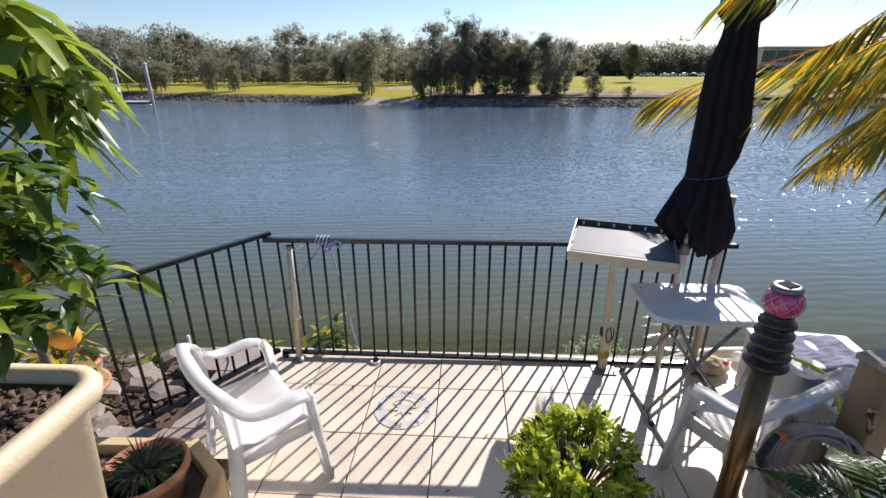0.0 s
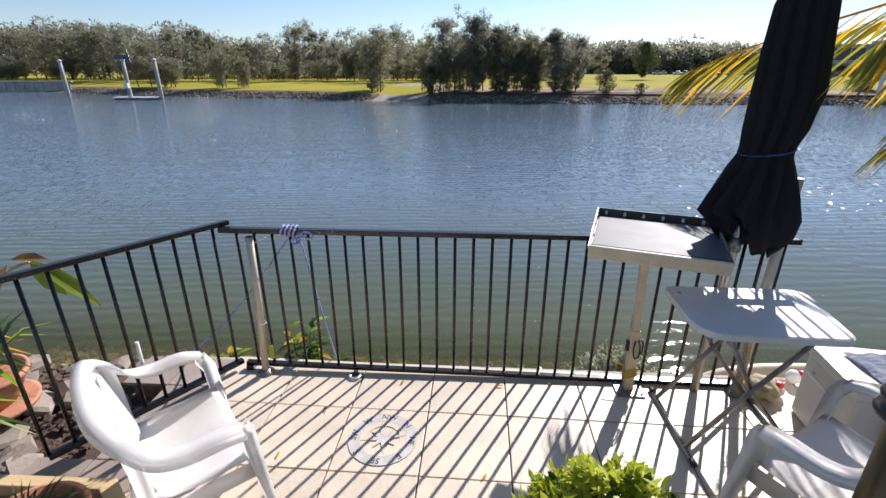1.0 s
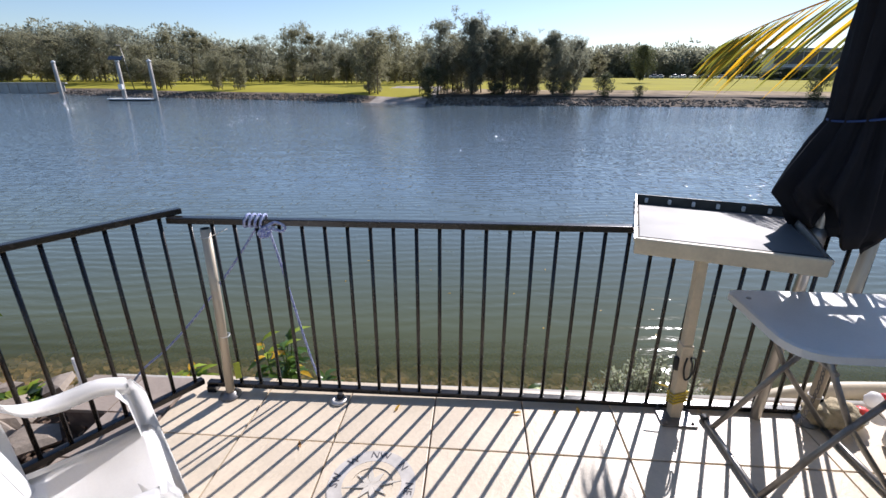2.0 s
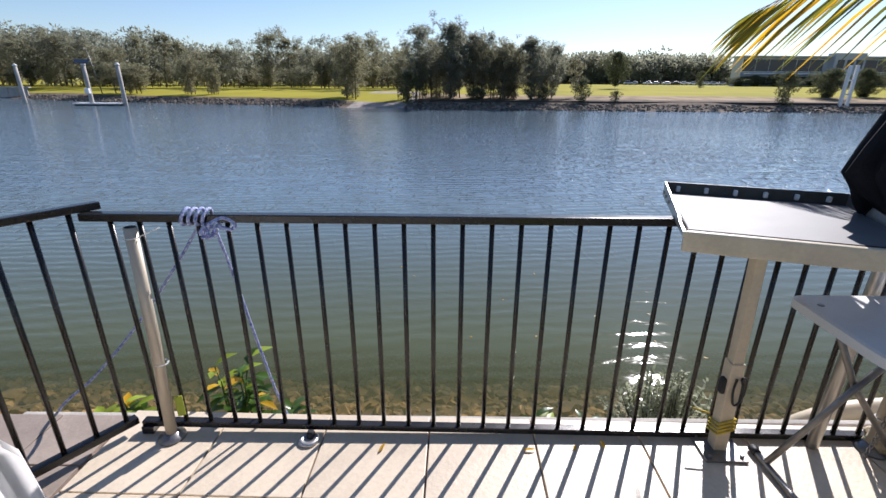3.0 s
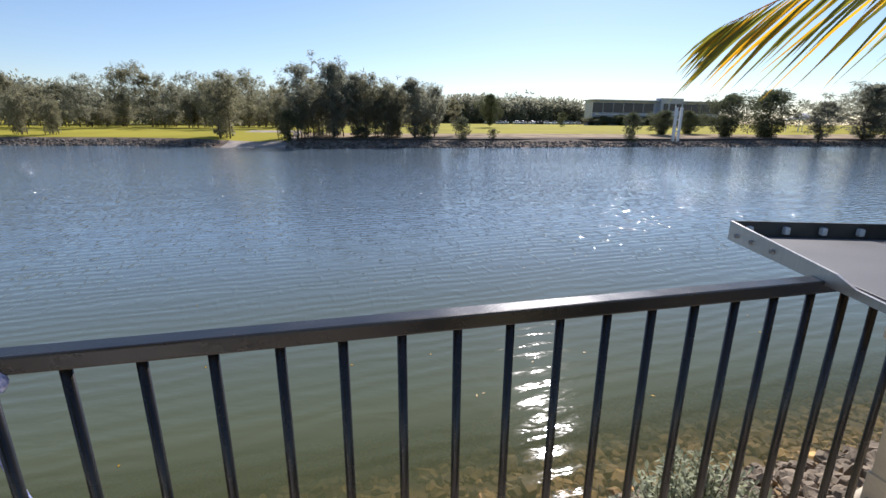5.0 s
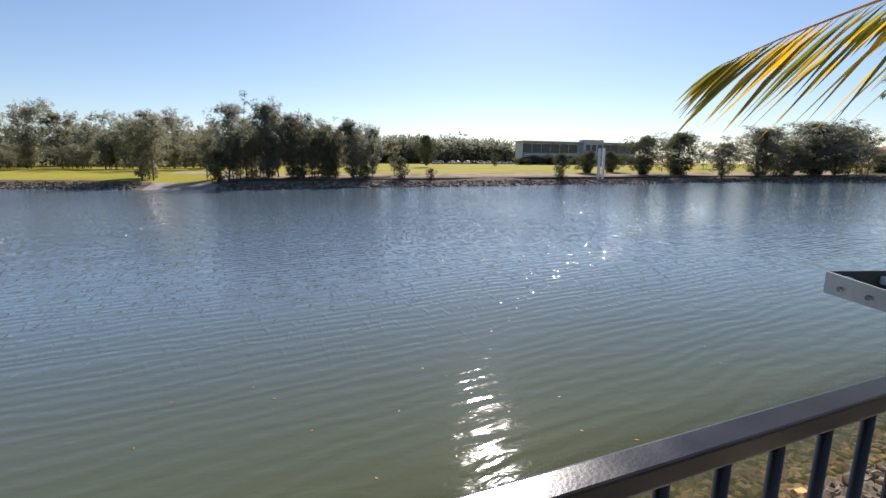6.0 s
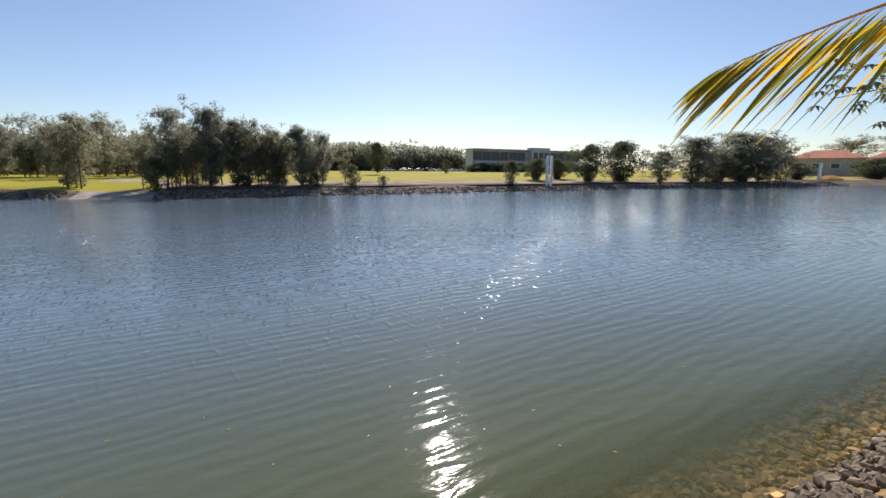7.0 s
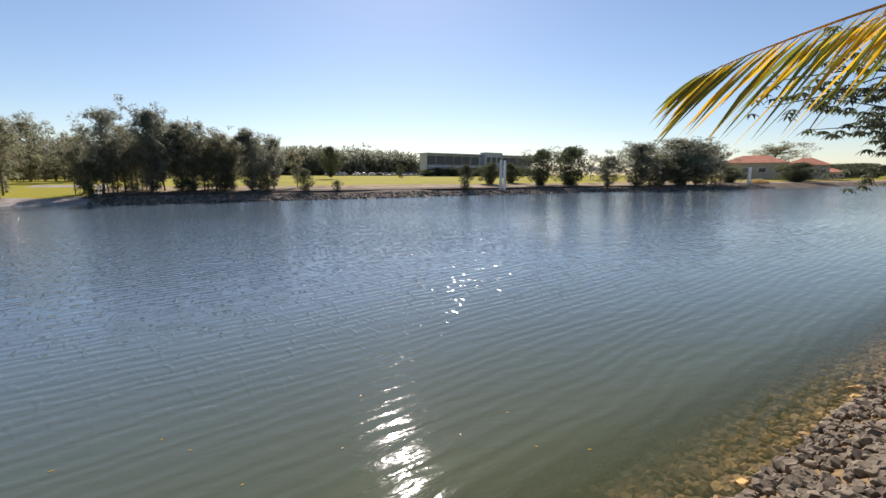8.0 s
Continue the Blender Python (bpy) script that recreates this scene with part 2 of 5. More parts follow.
def curve_pts(ctrl, n=24):
    """Points along a smooth line through the given ones."""
    C = [Vector(c) for c in ctrl]
    C = [C[0] * 2 - C[1]] + C + [C[-1] * 2 - C[-2]]
    out = []
    segs = len(C) - 3
    for i in range(n + 1):
        u = min(i / n * segs, segs - 1e-6)
        k = int(u)
        t = u - k
        a, b, c, d = C[k:k + 4]
        out.append(0.5 * ((2 * b) + (c - a) * t + (2 * a - 5 * b + 4 * c - d) * t * t + (3 * b - a - 3 * c + d) * t ** 3))
    return out


def leaf(bm, p, d, up, length, width, bend=0.2, mi=0, fold=0.15):
    """One leaf of six faces along d, drooping by bend."""
    d = d.normalized()
    side = d.cross(up)
    side = side.normalized() if side.length > 1e-4 else Vector((1, 0, 0))
    nrm = side.cross(d).normalized()
    prev = None
    for u, w in ((0, 0.05), (0.3, 0.85), (0.62, 1.0), (1.0, 0.04)):
        c = p + d * length * u - Vector((0, 0, 1)) * bend * length * u * u
        row = (bm.verts.new(c - side * width * w * 0.5 + nrm * fold * width * w), bm.verts.new(c), bm.verts.new(c + side * width * w * 0.5 + nrm * fold * width * w))
        if prev:
            for k in (0, 1):
                f = bm.faces.new((prev[k], prev[k + 1], row[k + 1], row[k]))
                f.material_index, f.smooth = mi, True
        prev = row


def rand_dir(rng):
    while True:
        v = Vector((rng.uniform(-1, 1), rng.uniform(-1, 1), rng.uniform(-1, 1)))
        if 0.05 < v.length < 1:
            return v.normalized()


def stone(bm, rng, c, s, flat=0.6, mi=0):
    """A broken stone: a low hull with pushed corners."""
    q = Euler((rng.uniform(-0.4, 0.4), rng.uniform(-0.4, 0.4), rng.uniform(0, 6.3))).to_matrix()
    ax = Vector((s * rng.uniform(0.75, 1.25), s * rng.uniform(0.55, 1.0), s * flat * rng.uniform(0.6, 1.2)))
    top = rng.uniform(0.45, 0.8)
    vs = []
    for k in range(5):
        a = 2 * math.pi * (k + rng.uniform(-0.25, 0.25)) / 5
        vs.append((math.cos(a), math.sin(a)))
    lo = [bm.verts.new(Vector(c) + q @ Vector((x * ax.x, y * ax.y, -ax.z * 0.9))) for x, y in vs]
    mid = [bm.verts.new(Vector(c) + q @ Vector((x * ax.x * rng.uniform(0.95, 1.15), y * ax.y * rng.uniform(0.95, 1.15), ax.z * rng.uniform(-0.1, 0.35)))) for x, y in vs]
    hi = [bm.verts.new(Vector(c) + q @ Vector((x * ax.x * top, y * ax.y * top, ax.z * rng.uniform(0.7, 1.0)))) for x, y in vs]
    for A, B in ((lo, mid), (mid, hi)):
        for k in range(5):
            bm.faces.new((A[k], A[(k + 1) % 5], B[(k + 1) % 5], B[k])).material_index = mi
    bm.faces.new(hi).material_index = mi


# ---- ground, water and far bank ----
WATER_Z = -1.5


def far_shore(x):
    xs = (-1500, -400, -95, -73, -65, -53, -38, -25, -17, -11, -5, 0, 45, 84, 116, 151, 220, 500, 1500)
    ys = (400, 160, 88, 77.3, 73.6, 69, 64, 60.8, 58.5, 55.5, 54.8, 53, 52.5, 50, 48.5, 44, 41, 38, 38)
    return float(np.interp(x, xs, ys))


def ground():
    xs = [-3000, -1500, -800, -500, -350, -250] + list(np.arange(-200, 240, 4.0)) + [260, 300, 350, 420, 520, 700, 1000, 1500, 3000]
    xs += list(np.arange(-9, 12, 1.0))
    xs = sorted(set(float(x) for x in xs))
    near = [(-3000, 1.2), (-60, 1.0), (-12, 0.8), (-4.5, 0.62), (-3.6, 0.5), (-1.6, -0.12), (-0.4, -0.16), (0.13, -0.2), (0.85, -0.84), (1.74, -1.53), (3.2, -1.93), (5.5, -2.4), (12, -3.2), (30, -3.5)]
    far = [(-6, -2.6), (-2, -2.0), (0, -1.53), (4.4, -1.06), (5.4, -0.72), (9.5, -0.58), (16.5, -0.2), (25, 0.0), (48, 0.3), (93, 0.95), (203, 1.2), (500, 2), (2500, 6)]
    bm = bmesh.new()
    rows = []
    for x in xs:
        sh = far_shore(x)
        col = [bm.verts.new((x, y, z + (noise.noise((x * 0.9, y * 0.9, 0)) * 0.05 if 0.2 < y < 6 else 0))) for y, z in near]
        for v, z in far:
            jit = noise.noise((x * 0.11, v * 0.3, 5)) * (0.7 if abs(v) < 7 else 0)
            # a bare gravel ramp runs down to the water here
            ramp = math.exp(-((x + 9) / 4.0) ** 2)
            zz = z - ramp * (0.3 if 5 < v < 10 else 0)
            col.append(bm.verts.new((x, sh + v + jit, zz + noise.noise((x * 0.07, v * 0.1, 2)) * (0.12 if v > 1 else 0))))
        rows.append(col)
    nn = len(near)
    for i in range(len(xs) - 1):
        for k in range(nn + len(far) - 1):
            f = bm.faces.new((rows[i][k], rows[i + 1][k], rows[i + 1][k + 1], rows[i][k + 1]))
            f.smooth = True
            if k < 8:
                mi = 0
            elif k < nn + 1:
                mi = 1
            elif k < nn + 5:
                mi = 2
            elif k < nn + 6:
                mi = 3
            else:
                mi = 4
            cx = (xs[i] + xs[i + 1]) / 2
            if k >= nn + 2 and -14 < cx < -4 and k < nn + 7:
                mi = 5
            if cx < -5 and nn + 4 <= k < nn + 6:
                mi = 4
            f.material_index = mi
    g = part("ground", bm, [M_SOIL, M_BED, M_MUD, M_DRYGRASS, M_GRASS, M_GRAVEL])
    return tagged(g, "earth banks, river bed and mown riverside grass", "ground", kind="structure")


ground()
wb = bmesh.new()
bmesh.ops.create_grid(wb, x_segments=2, y_segments=2, size=1)
wb.transform(Matrix.Translation((0, 200, WATER_Z)) @ Matrix.Diagonal((3000, 199.5, 1, 1)))
tagged(part("water", wb, M_WATER), "rippled blue-green canal water clear over the shallows", "water", kind="structure")


# ---- trees across the water ----
def spray(bm, rng, p, d, length, width):
    side = d.cross(rand_dir(rng)).normalized()
    e = p + d * length
    m = p + d * length * 0.5
    v = [bm.verts.new(q) for q in (p, m - side * width * 0.5, e, m + side * width * 0.5)]
    bm.faces.new(v)


def make_tree(name, label, rng, h, w, leafm, base=0.12, clumps=60, per=70, size=0.42, droop=0.5, trunks=1, top=0.75, cr=1.0, rise=0.4, ez=1.0, slim=0.2, gap=0.0):
    """Trunks with rising limbs, and sprays in uneven clumps with gaps between; height h, width w."""
    root = thing(name, (0, 0, 0), label, "tree")
    tb = bmesh.new()
    cents = []
    seed = rng.uniform(0, 50)
    for k in range(trunks):
        off = Vector((rng.uniform(-1, 1), rng.uniform(-1, 1), 0)) * w * 0.3 * (trunks > 1)
        lean = Vector((rng.uniform(-0.09, 0.09), rng.uniform(-0.09, 0.09), 0)) * h
        hh = h * (1 if k == 0 else rng.uniform(0.62, 0.95))
        P = [off + lean * u * u + Vector((0, 0, hh * u - 0.3 * (u == 0))) + Vector((rng.uniform(-1, 1), rng.uniform(-1, 1), 0)) * 0.022 * h * (0 < u < 1) for u in (0, 0.2, 0.4, 0.6, 0.8, 0.97)]
        r0 = 0.012 * h / (1 + 0.25 * (trunks > 2))
        tube(tb, P, [r0 * (1 - 0.85 * i / 5) for i in range(6)], 6)
        nl = max(6, clumps // trunks)
        for j in range(nl):
            u = base + (0.99 - base) * (j + rng.random()) / nl
            i = min(int(u * 5), 4)
            s = P[i].lerp(P[i + 1], min(u * 5 - i, 1))
            prof = math.sin(math.pi * min(max((u - base) / (1 - base), 0.02) ** top, 0.98)) ** 0.7
            a = rng.uniform(0, 2 * math.pi)
            lobe = noise.noise((math.cos(a) * 1.1 + seed, math.sin(a) * 1.1, u * 4.5 + k))
            if lobe < -0.12 and rng.random() < gap:
                continue
            reach = w * 0.56 * prof * rng.uniform(0.15, 1.05) * (1 + 0.8 * lobe) / (1 + 0.35 * (trunks > 1))
            e = s + Vector((math.cos(a) * reach, math.sin(a) * reach, reach * rng.uniform(0.4, 1.4) * rise))
            if j % 2 == 0:
                tube(tb, [s, s.lerp(e, 0.5) + Vector((0, 0, -0.06 * reach)), e], [r0 * 0.35, r0 * 0.22, r0 * 0.08], 4, cap=False)
            cents.append((e, max(0.3 * cr, cr * w * rng.uniform(0.045, 0.125) * (0.6 + 0.6 * prof))))
    part("trunk", tb, M_BARK, root, local=True)
    cb = bmesh.new()
    for e, r in cents:
        for _ in range(int(per * rng.uniform(0.7, 1.9))):
            d = rand_dir(rng)
            q = d * r * rng.random() ** 0.45
            p = e + Vector((q.x, q.y, q.z * ez))
            dd = (d + Vector((0, 0, -droop))).normalized()
            spray(cb, rng, p, dd, size * rng.uniform(0.4, 1.4), size * slim * rng.uniform(0.6, 1.4))
    part("crown", cb, leafm, root, local=True)
    return root


rng = random.Random(11)
PROTO = [
    make_tree("she_oak_tree", "tall grey-green she-oak with feathery drooping crown on the far bank", rng, 9.5, 4.6, M_LEAF_CAS, 0.08, 270, 34, 0.46, 0.8, cr=0.62, rise=0.9, ez=1.5, slim=0.16, gap=0.45),
    make_tree("she_oak_tree", "many-stemmed olive she-oak with thin trunks at the water's edge", rng, 8.0, 5.5, M_LEAF_OLIVE, 0.1, 300, 32, 0.44, 0.8, trunks=7, cr=0.52, rise=0.9, ez=1.6, slim=0.16, gap=0.3),
    make_tree("eucalyptus_tree", "gum tree with open clumped crown in the far wood", rng, 11, 7.5, M_LEAF_OLIVE, 0.14, 130, 52, 0.48, 0.6, top=1.05, rise=0.8, gap=0.5),
    make_tree("riverside_bush", "small bushy mangrove beside the far water's edge", rng, 3.6, 2.6, M_LEAF_DARK, 0.02, 50, 70, 0.26, 0.1),
    make_tree("fig_tree", "dense dark round-crowned tree on the far bank", rng, 7.5, 7.5, M_LEAF_DARK, 0.08, 150, 70, 0.5, 0.2, top=0.8, gap=0.3),
    make_tree("slender_eucalyptus", "thin young gum tree with sparse crown in the far wood", rng, 10.5, 3.8, M_LEAF_OLIVE, 0.18, 70, 60, 0.4, 0.5, rise=1.0, gap=0.6),
    make_tree("she_oak_tree", "tall open she-oak with bare leaning trunk and ragged top", rng, 9.8, 5.0, M_LEAF_CAS, 0.18, 170, 32, 0.46, 0.7, top=1.15, cr=0.7, rise=0.7, ez=1.3, slim=0.17, gap=0.8),
    make_tree("eucalyptus_tree", "pale gum tree with forked trunks and domed crown", rng, 10, 7.0, M_LEAF_CAS, 0.16, 140, 48, 0.44, 0.5, trunks=3, top=1.2, cr=0.8, rise=0.9, gap=0.5),
]


def crown_size(root):
    co = np.array([v.co[:] for v in next(c for c in root.children if c.name.startswith("crown")).data.vertices])
    return float(np.percentile(co[:, 2], 99.6)), float(np.percentile(np.hypot(co[:, 0] - co[:, 0].mean(), co[:, 1] - co[:, 1].mean()), 97)) * 2


DIM = [crown_size(p) for p in PROTO]
used = set()


def plant(k, x, y, z, h, w):
    w *= 1.28 if k in (0, 1, 6) else 1.12
    s = Matrix.Diagonal((w / DIM[k][1], w / DIM[k][1], h / DIM[k][0], 1))
    m = pose(x, y, z, 0, 0, rng.uniform(0, 360)) @ s
    if k in used:
        f = PROTO[k].scale
        copy_thing(PROTO[k], m @ Matrix.Diagonal((1 / f[0], 1 / f[1], 1 / f[2], 1)))
    else:
        used.add(k)
        PROTO[k].matrix_basis = m


# the stand at the water's edge, from the upstream end to the marker posts
SHORE = [(1, -51.8, 78, -0.4, 4.6, 7.4), (1, -40.6, 74, -0.5, 5.6, 3.6), (1, -36.3, 74, -0.5, 4.8, 3.0), (1, -14.0, 66, -0.7, 7.9, 6.6), (6, -3.9, 61, -0.8, 9.8, 4.8), (1, -2.0, 63, -0.7, 7.4, 4.6),
         (0, 0.6, 61, -0.8, 9.4, 4.8), (0, 3.6, 63, -0.7, 8.3, 4.4), (1, 6.4, 62, -0.7, 7.8, 5.2), (1, 9.1, 63, -0.7, 6.8, 4.4), (0, 11.1, 61, -0.7, 7.6, 4.4), (0, 14.4, 64, -0.5, 6.8, 3.0), (5, 18.1, 66, -0.4, 5.3, 2.4)]
SHORE2 = [(3, 16.9, 58.5, -0.75, 2.8, 2.6), (4, 38.1, 108, 0.9, 7.1, 5.4), (3, 63.7, 120, 0.9, 3.6, 2.4), (3, 41.8, 57.5, -0.95, 3.9, 2.7), (4, 54.8, 68, -0.4, 4.0, 4.8), (4, 61.7, 70, -0.4, 4.1, 4.6), (4, 61.9, 62, -0.7, 6.7, 6.2), (4, 69.9, 62, -0.9, 7.7, 9.0)]
SHORE3 = [(0, 72.3, 55, -0.9, 5.9, 5.0), (0, 81, 55, -0.9, 8.6, 8.6), (1, 88, 56, -0.9, 7.3, 7.6), (0, 96.5, 55, -0.9, 10.2, 11), (0, 105, 56, -0.9, 9.8, 9.6), (1, 114, 57, -0.9, 9.2, 8.0), (4, 92, 57, -0.9, 6.4, 8), (4, 101, 57, -0.9, 6.8, 9),
          (4, 127, 59, -0.6, 4.0, 8), (4, 160.5, 56, -0.5, 5.6, 12), (4, 172, 60, -0.4, 3.2, 12), (2, 242, 95, 0.5, 15.4, 24), (3, -4.9, 59.5, -0.8, 3.4, 2.8), (3, 4.0, 59, -0.8, 1.6, 2.4), (3, 21.5, 59.2, -0.7, 1.3, 1.4), (3, 12.5, 59, -0.7, 1.7, 1.8)]
SHORE4 = [(1, 0.2, 66, -0.6, 7.0, 4.4), (6, 1.9, 64, -0.6, 8.6, 4.0), (0, 5.0, 65, -0.6, 7.2, 4.0), (1, 8.0, 65, -0.6, 6.6, 4.4), (1, 12.8, 65, -0.6, 5.8, 3.6), (1, -5.4, 64, -0.6, 5.6, 3.4)]
SHORE5 = [(4, 250, 82, -0.2, 6, 20), (4, 278, 84, -0.2, 7, 26), (4, 316, 88, -0.2, 8, 32), (4, 365, 92, -0.2, 9, 40)]
# the wood behind the grass
WOOD = [(2, -106, 108, 0.4, 11.0, 11), (2, -97, 104, 0.4, 10.2, 10), (2, -88.4, 101, 0.4, 9.4, 10), (7, -86.5, 106, 0.4, 11.8, 9), (2, -81.9, 104, 0.4, 10.9, 9), (7, -77.1, 104, 0.4, 11.2, 9), (2, -69.8, 100, 0.4, 7.8, 7.5),
        (5, -62.0, 98, 0.4, 9.8, 3.8), (5, -57.7, 98, 0.4, 10.2, 4.6), (5, -54.5, 98, 0.4, 8.8, 3.4), (2, -50.8, 100, 0.4, 7.2, 7.0), (7, -42.2, 98, 0.4, 8.8, 6.6), (2, -35.5, 96, 0.5, 10.8, 7.2), (5, -31.9, 98, 0.5, 9.6, 5.0), (7, -29.1, 98, 0.5, 9.2, 5.0),
        (7, -23.3, 95, 0.5, 9.2, 6.8), (2, -14.1, 92, 0.5, 9.4, 7.6), (2, -9.0, 94, 0.5, 7.6, 6.6), (5, -46.5, 97, 0.4, 7.4, 4.0), (2, -19, 98, 0.5, 7.8, 6.0)]
for row in SHORE + SHORE2 + SHORE3 + SHORE4 + SHORE5 + WOOD + [(4, 86 + i * 5.6, 142 + i % 2, 0.9, 2.6 + 0.5 * (i % 3), 6.5) for i in range(11)]:
    plant(*row)
for k in range(36):
    plant(rng.choice((1, 1, 0, 7, 2)), -122 + k * 3.2 + rng.uniform(-2, 2), 100 + rng.uniform(-4, 8) + max(0, -60 - (-122 + k * 3.2)) * 0.05, 0.3, rng.uniform(3.0, 6.5), rng.uniform(4.0, 7.0))


def reed_mound():
    r = random.Random(15)
    bm = bmesh.new()
    for _ in range(900):
        a, q = r.uniform(0, 6.28), r.random() ** 0.5
        c = Vector((136 + 4.5 * q * math.cos(a), 56 + 2.0 * q * math.sin(a), -0.8))
        leaf(bm, c, Vector((r.uniform(-0.4, 0.4), r.uniform(-0.4, 0.4), 1)), Vector((0, 1, 0)), r.uniform(1.0, 2.2) * (1.1 - 0.5 * q), 0.12, 0.2)
    return tagged(part("dry_reeds", bm, mat("straw", (0.62, 0.44, 0.20), 0.9, var=0.2, scale=2, island=0.3, trans=0.4)), "mound of straw-coloured reeds on the far bank", "reeds", kind="stuff")


reed_mound()


def far_wood():
    """The continuous wood behind, down to a low hazy line at the open side."""
    r = random.Random(5)
    bm = bmesh.new()
    for i in range(3600):
        x = r.uniform(-190, 6) if i % 5 < 3 else r.uniform(6, 132)
        y = 118 + r.uniform(0, 14) if x < 6 else 215 + r.uniform(0, 30)
        top = 8.0 + 2.4 * noise.noise((x * 0.16, 0, 3)) + 1.2 * noise.noise((x * 0.5, 0, 8)) + 4.5 * min(1, max(0, (-62 - x) / 12)) if x < 6 else 11.6 + 4.2 * noise.noise((x * 0.13, 0, 3)) + 2.6 * noise.noise((x * 0.4, 0, 8)) - max(0, x - 118) * 0.3
        z0 = 0.4 if x < 6 else 1.0
        c = Vector((x, y, z0 + (top - 0.8) * r.random() ** 0.75))
        rad = r.uniform(1.2, 2.3) * (1 if x < 6 else 1.3)
        for _ in range(44 if x < 6 else 40):
            d = rand_dir(r)
            spray(bm, r, c + d * rad * r.random() ** 0.4, (d + Vector((0, 0, -0.2))).normalized(), r.uniform(0.5, 0.95) * (1 if x < 6 else 2.2), r.uniform(0.25, 0.45) * (1 if x < 6 else 2.2))
    return tagged(part("far_woodland", bm, M_LEAF_CAS), "continuous grey-green woodland behind the riverside grass", "woodland", kind="stuff")


far_wood()


# ---- far bank: riprap, low wall, piles, pontoon, buildings ----
def riprap_far():
    r = random.Random(3)
    bm = bmesh.new()
    for i in range(5600):
        x = r.uniform(-70, 125)
        if -13 < x < -5:
            continue
        v = r.uniform(-0.2, 4.9)
        stone(bm, r, (x, far_shore(x) + v + noise.noise((x * 0.11, v * 0.3, 5)) * 0.7, -1.52 + 0.107 * v), r.uniform(0.1, 0.3), 0.7)
    return tagged(part("riprap", bm, M_ROCKF), "grey rubble stones along the far waterline", "rocks", kind="stuff")


riprap_far()
lw = bmesh.new()
xs = np.arange(-2, 112, 6.0)
for a, b in zip(xs, xs[1:]):
    ya, yb = far_shore(a) + 5.3, far_shore(b) + 5.3
    box(lw, ((a + b) / 2, (ya + yb) / 2, -0.87), (6.1, 0.35, 0.5), math.degrees(math.atan2(yb - ya, b - a)), 0.03)
tagged(part("low_revetment", lw, mat("dark_timber", (0.06, 0.05, 0.04), 0.9, var=0.2, scale=1)), "low dark timber revetment along the far bank", "wall", kind="structure")


def pile(x, y, top, r=0.24, lean=0.0, panel=False):
    t = thing("mooring_pile", (x, y, -3.2), "weathered grey mooring pile standing in the water", "pile", "mooring piles")
    part("shaft", Tube([(x, y, -3.2), (x + lean * 0.5, y, -1), (x + lean, y, top - 0.25)], [r * 1.05, r, r * 0.9], 12), M_PILE, t)
    part("cap", lathe([(r * 1.1, 0), (r * 1.15, 0.08), (r * 0.2, 0.28)], 12, (x + lean, y, top - 0.27)), M_WHITE, t, "pale conical cap")
    if panel:
        part("solar_panel", box(bmesh.new(), (0, 0, 0), (1.5, 0.9, 0.06), m=pose(x + lean - 0.1, y, top + 0.15, 28, 0, 20)), M_GLASS, t, "tilted dark solar panel")
        part("light_box", Box((x + lean * 0.4, y - 0.3, 0.2), (0.5, 0.35, 0.6), 0, 0.03), M_WHITE, t)


pile(-56.2, 62, 3.4)
pile(-43.5, 57, 3.4, panel=True)
pile(-39.8, 57.6, 3.45)
po = thing("pontoon", (-42.8, 57.3, -1.6), "low white floating pontoon moored between piles", "pontoon")
part("deck_slab", Box((-42.8, 57.4, -1.28), (5.6, 1.6, 0.14), 4, 0.03), M_WHITE, po)
part("float_block", Box((-42.8, 57.4, -1.45), (5.2, 1.4, 0.22), 4, 0.03), M_DARK, po, "dark float")
lp = thing("light_pole", (-55.6, 76, -0.6), "thin grey light pole leaning on the far bank", "lamp post")
part("pole", Tube([(-55.6, 76, -0.6), (-56.5, 76, 6.0)], [0.08, 0.05], 8), M_STEEL, lp)
part("lamp_head", Box((-56.6, 75.6, 6.05), (0.35, 0.8, 0.15), 0, 0.03), M_STEEL, lp)
M_SHEET = mat("weathered_sheet", (0.46, 0.45, 0.42), 0.8, var=0.15, scale=0.8)
sw = thing("sheet_wall", (-82, 84, -1.6), "white corrugated sheet-pile river wall", "wall", kind="structure")
a, b = Vector((-99, 73.0, 0)), Vector((-71, 80.0, 0))
for i in range(40):
    u = (i + 0.5) / 40
    c = a.lerp(b, u)
    part("sheet", Box((c.x, c.y - 0.12 * (i % 2), -0.75), (0.72, 0.16, 1.7), 14, 0.02), M_SHEET, sw)
part("capping", Box(((a.x + b.x) / 2, (a.y + b.y) / 2, 0.2), (29.5, 0.7, 0.2), 14, 0.03), M_SHEET, sw)
mk = thing("channel_marker", (48.6, 57.2, -1.6), "pair of white marker posts at the far shore", "marker posts")
for dx in (-0.42, 0.42):
    part("post", Box((48.6 + dx, 57.2, 1.1), (0.34, 0.3, 5.2), 0, 0.03), M_WHITE, mk)
for z in (0.4, 2.0):
    part("brace", Box((48.6, 57.2, z), (0.6, 0.12, 0.18), 0, 0.01), M_WHITE, mk)
m2 = copy_thing(mk, pose(123.6, 53, -1.9))


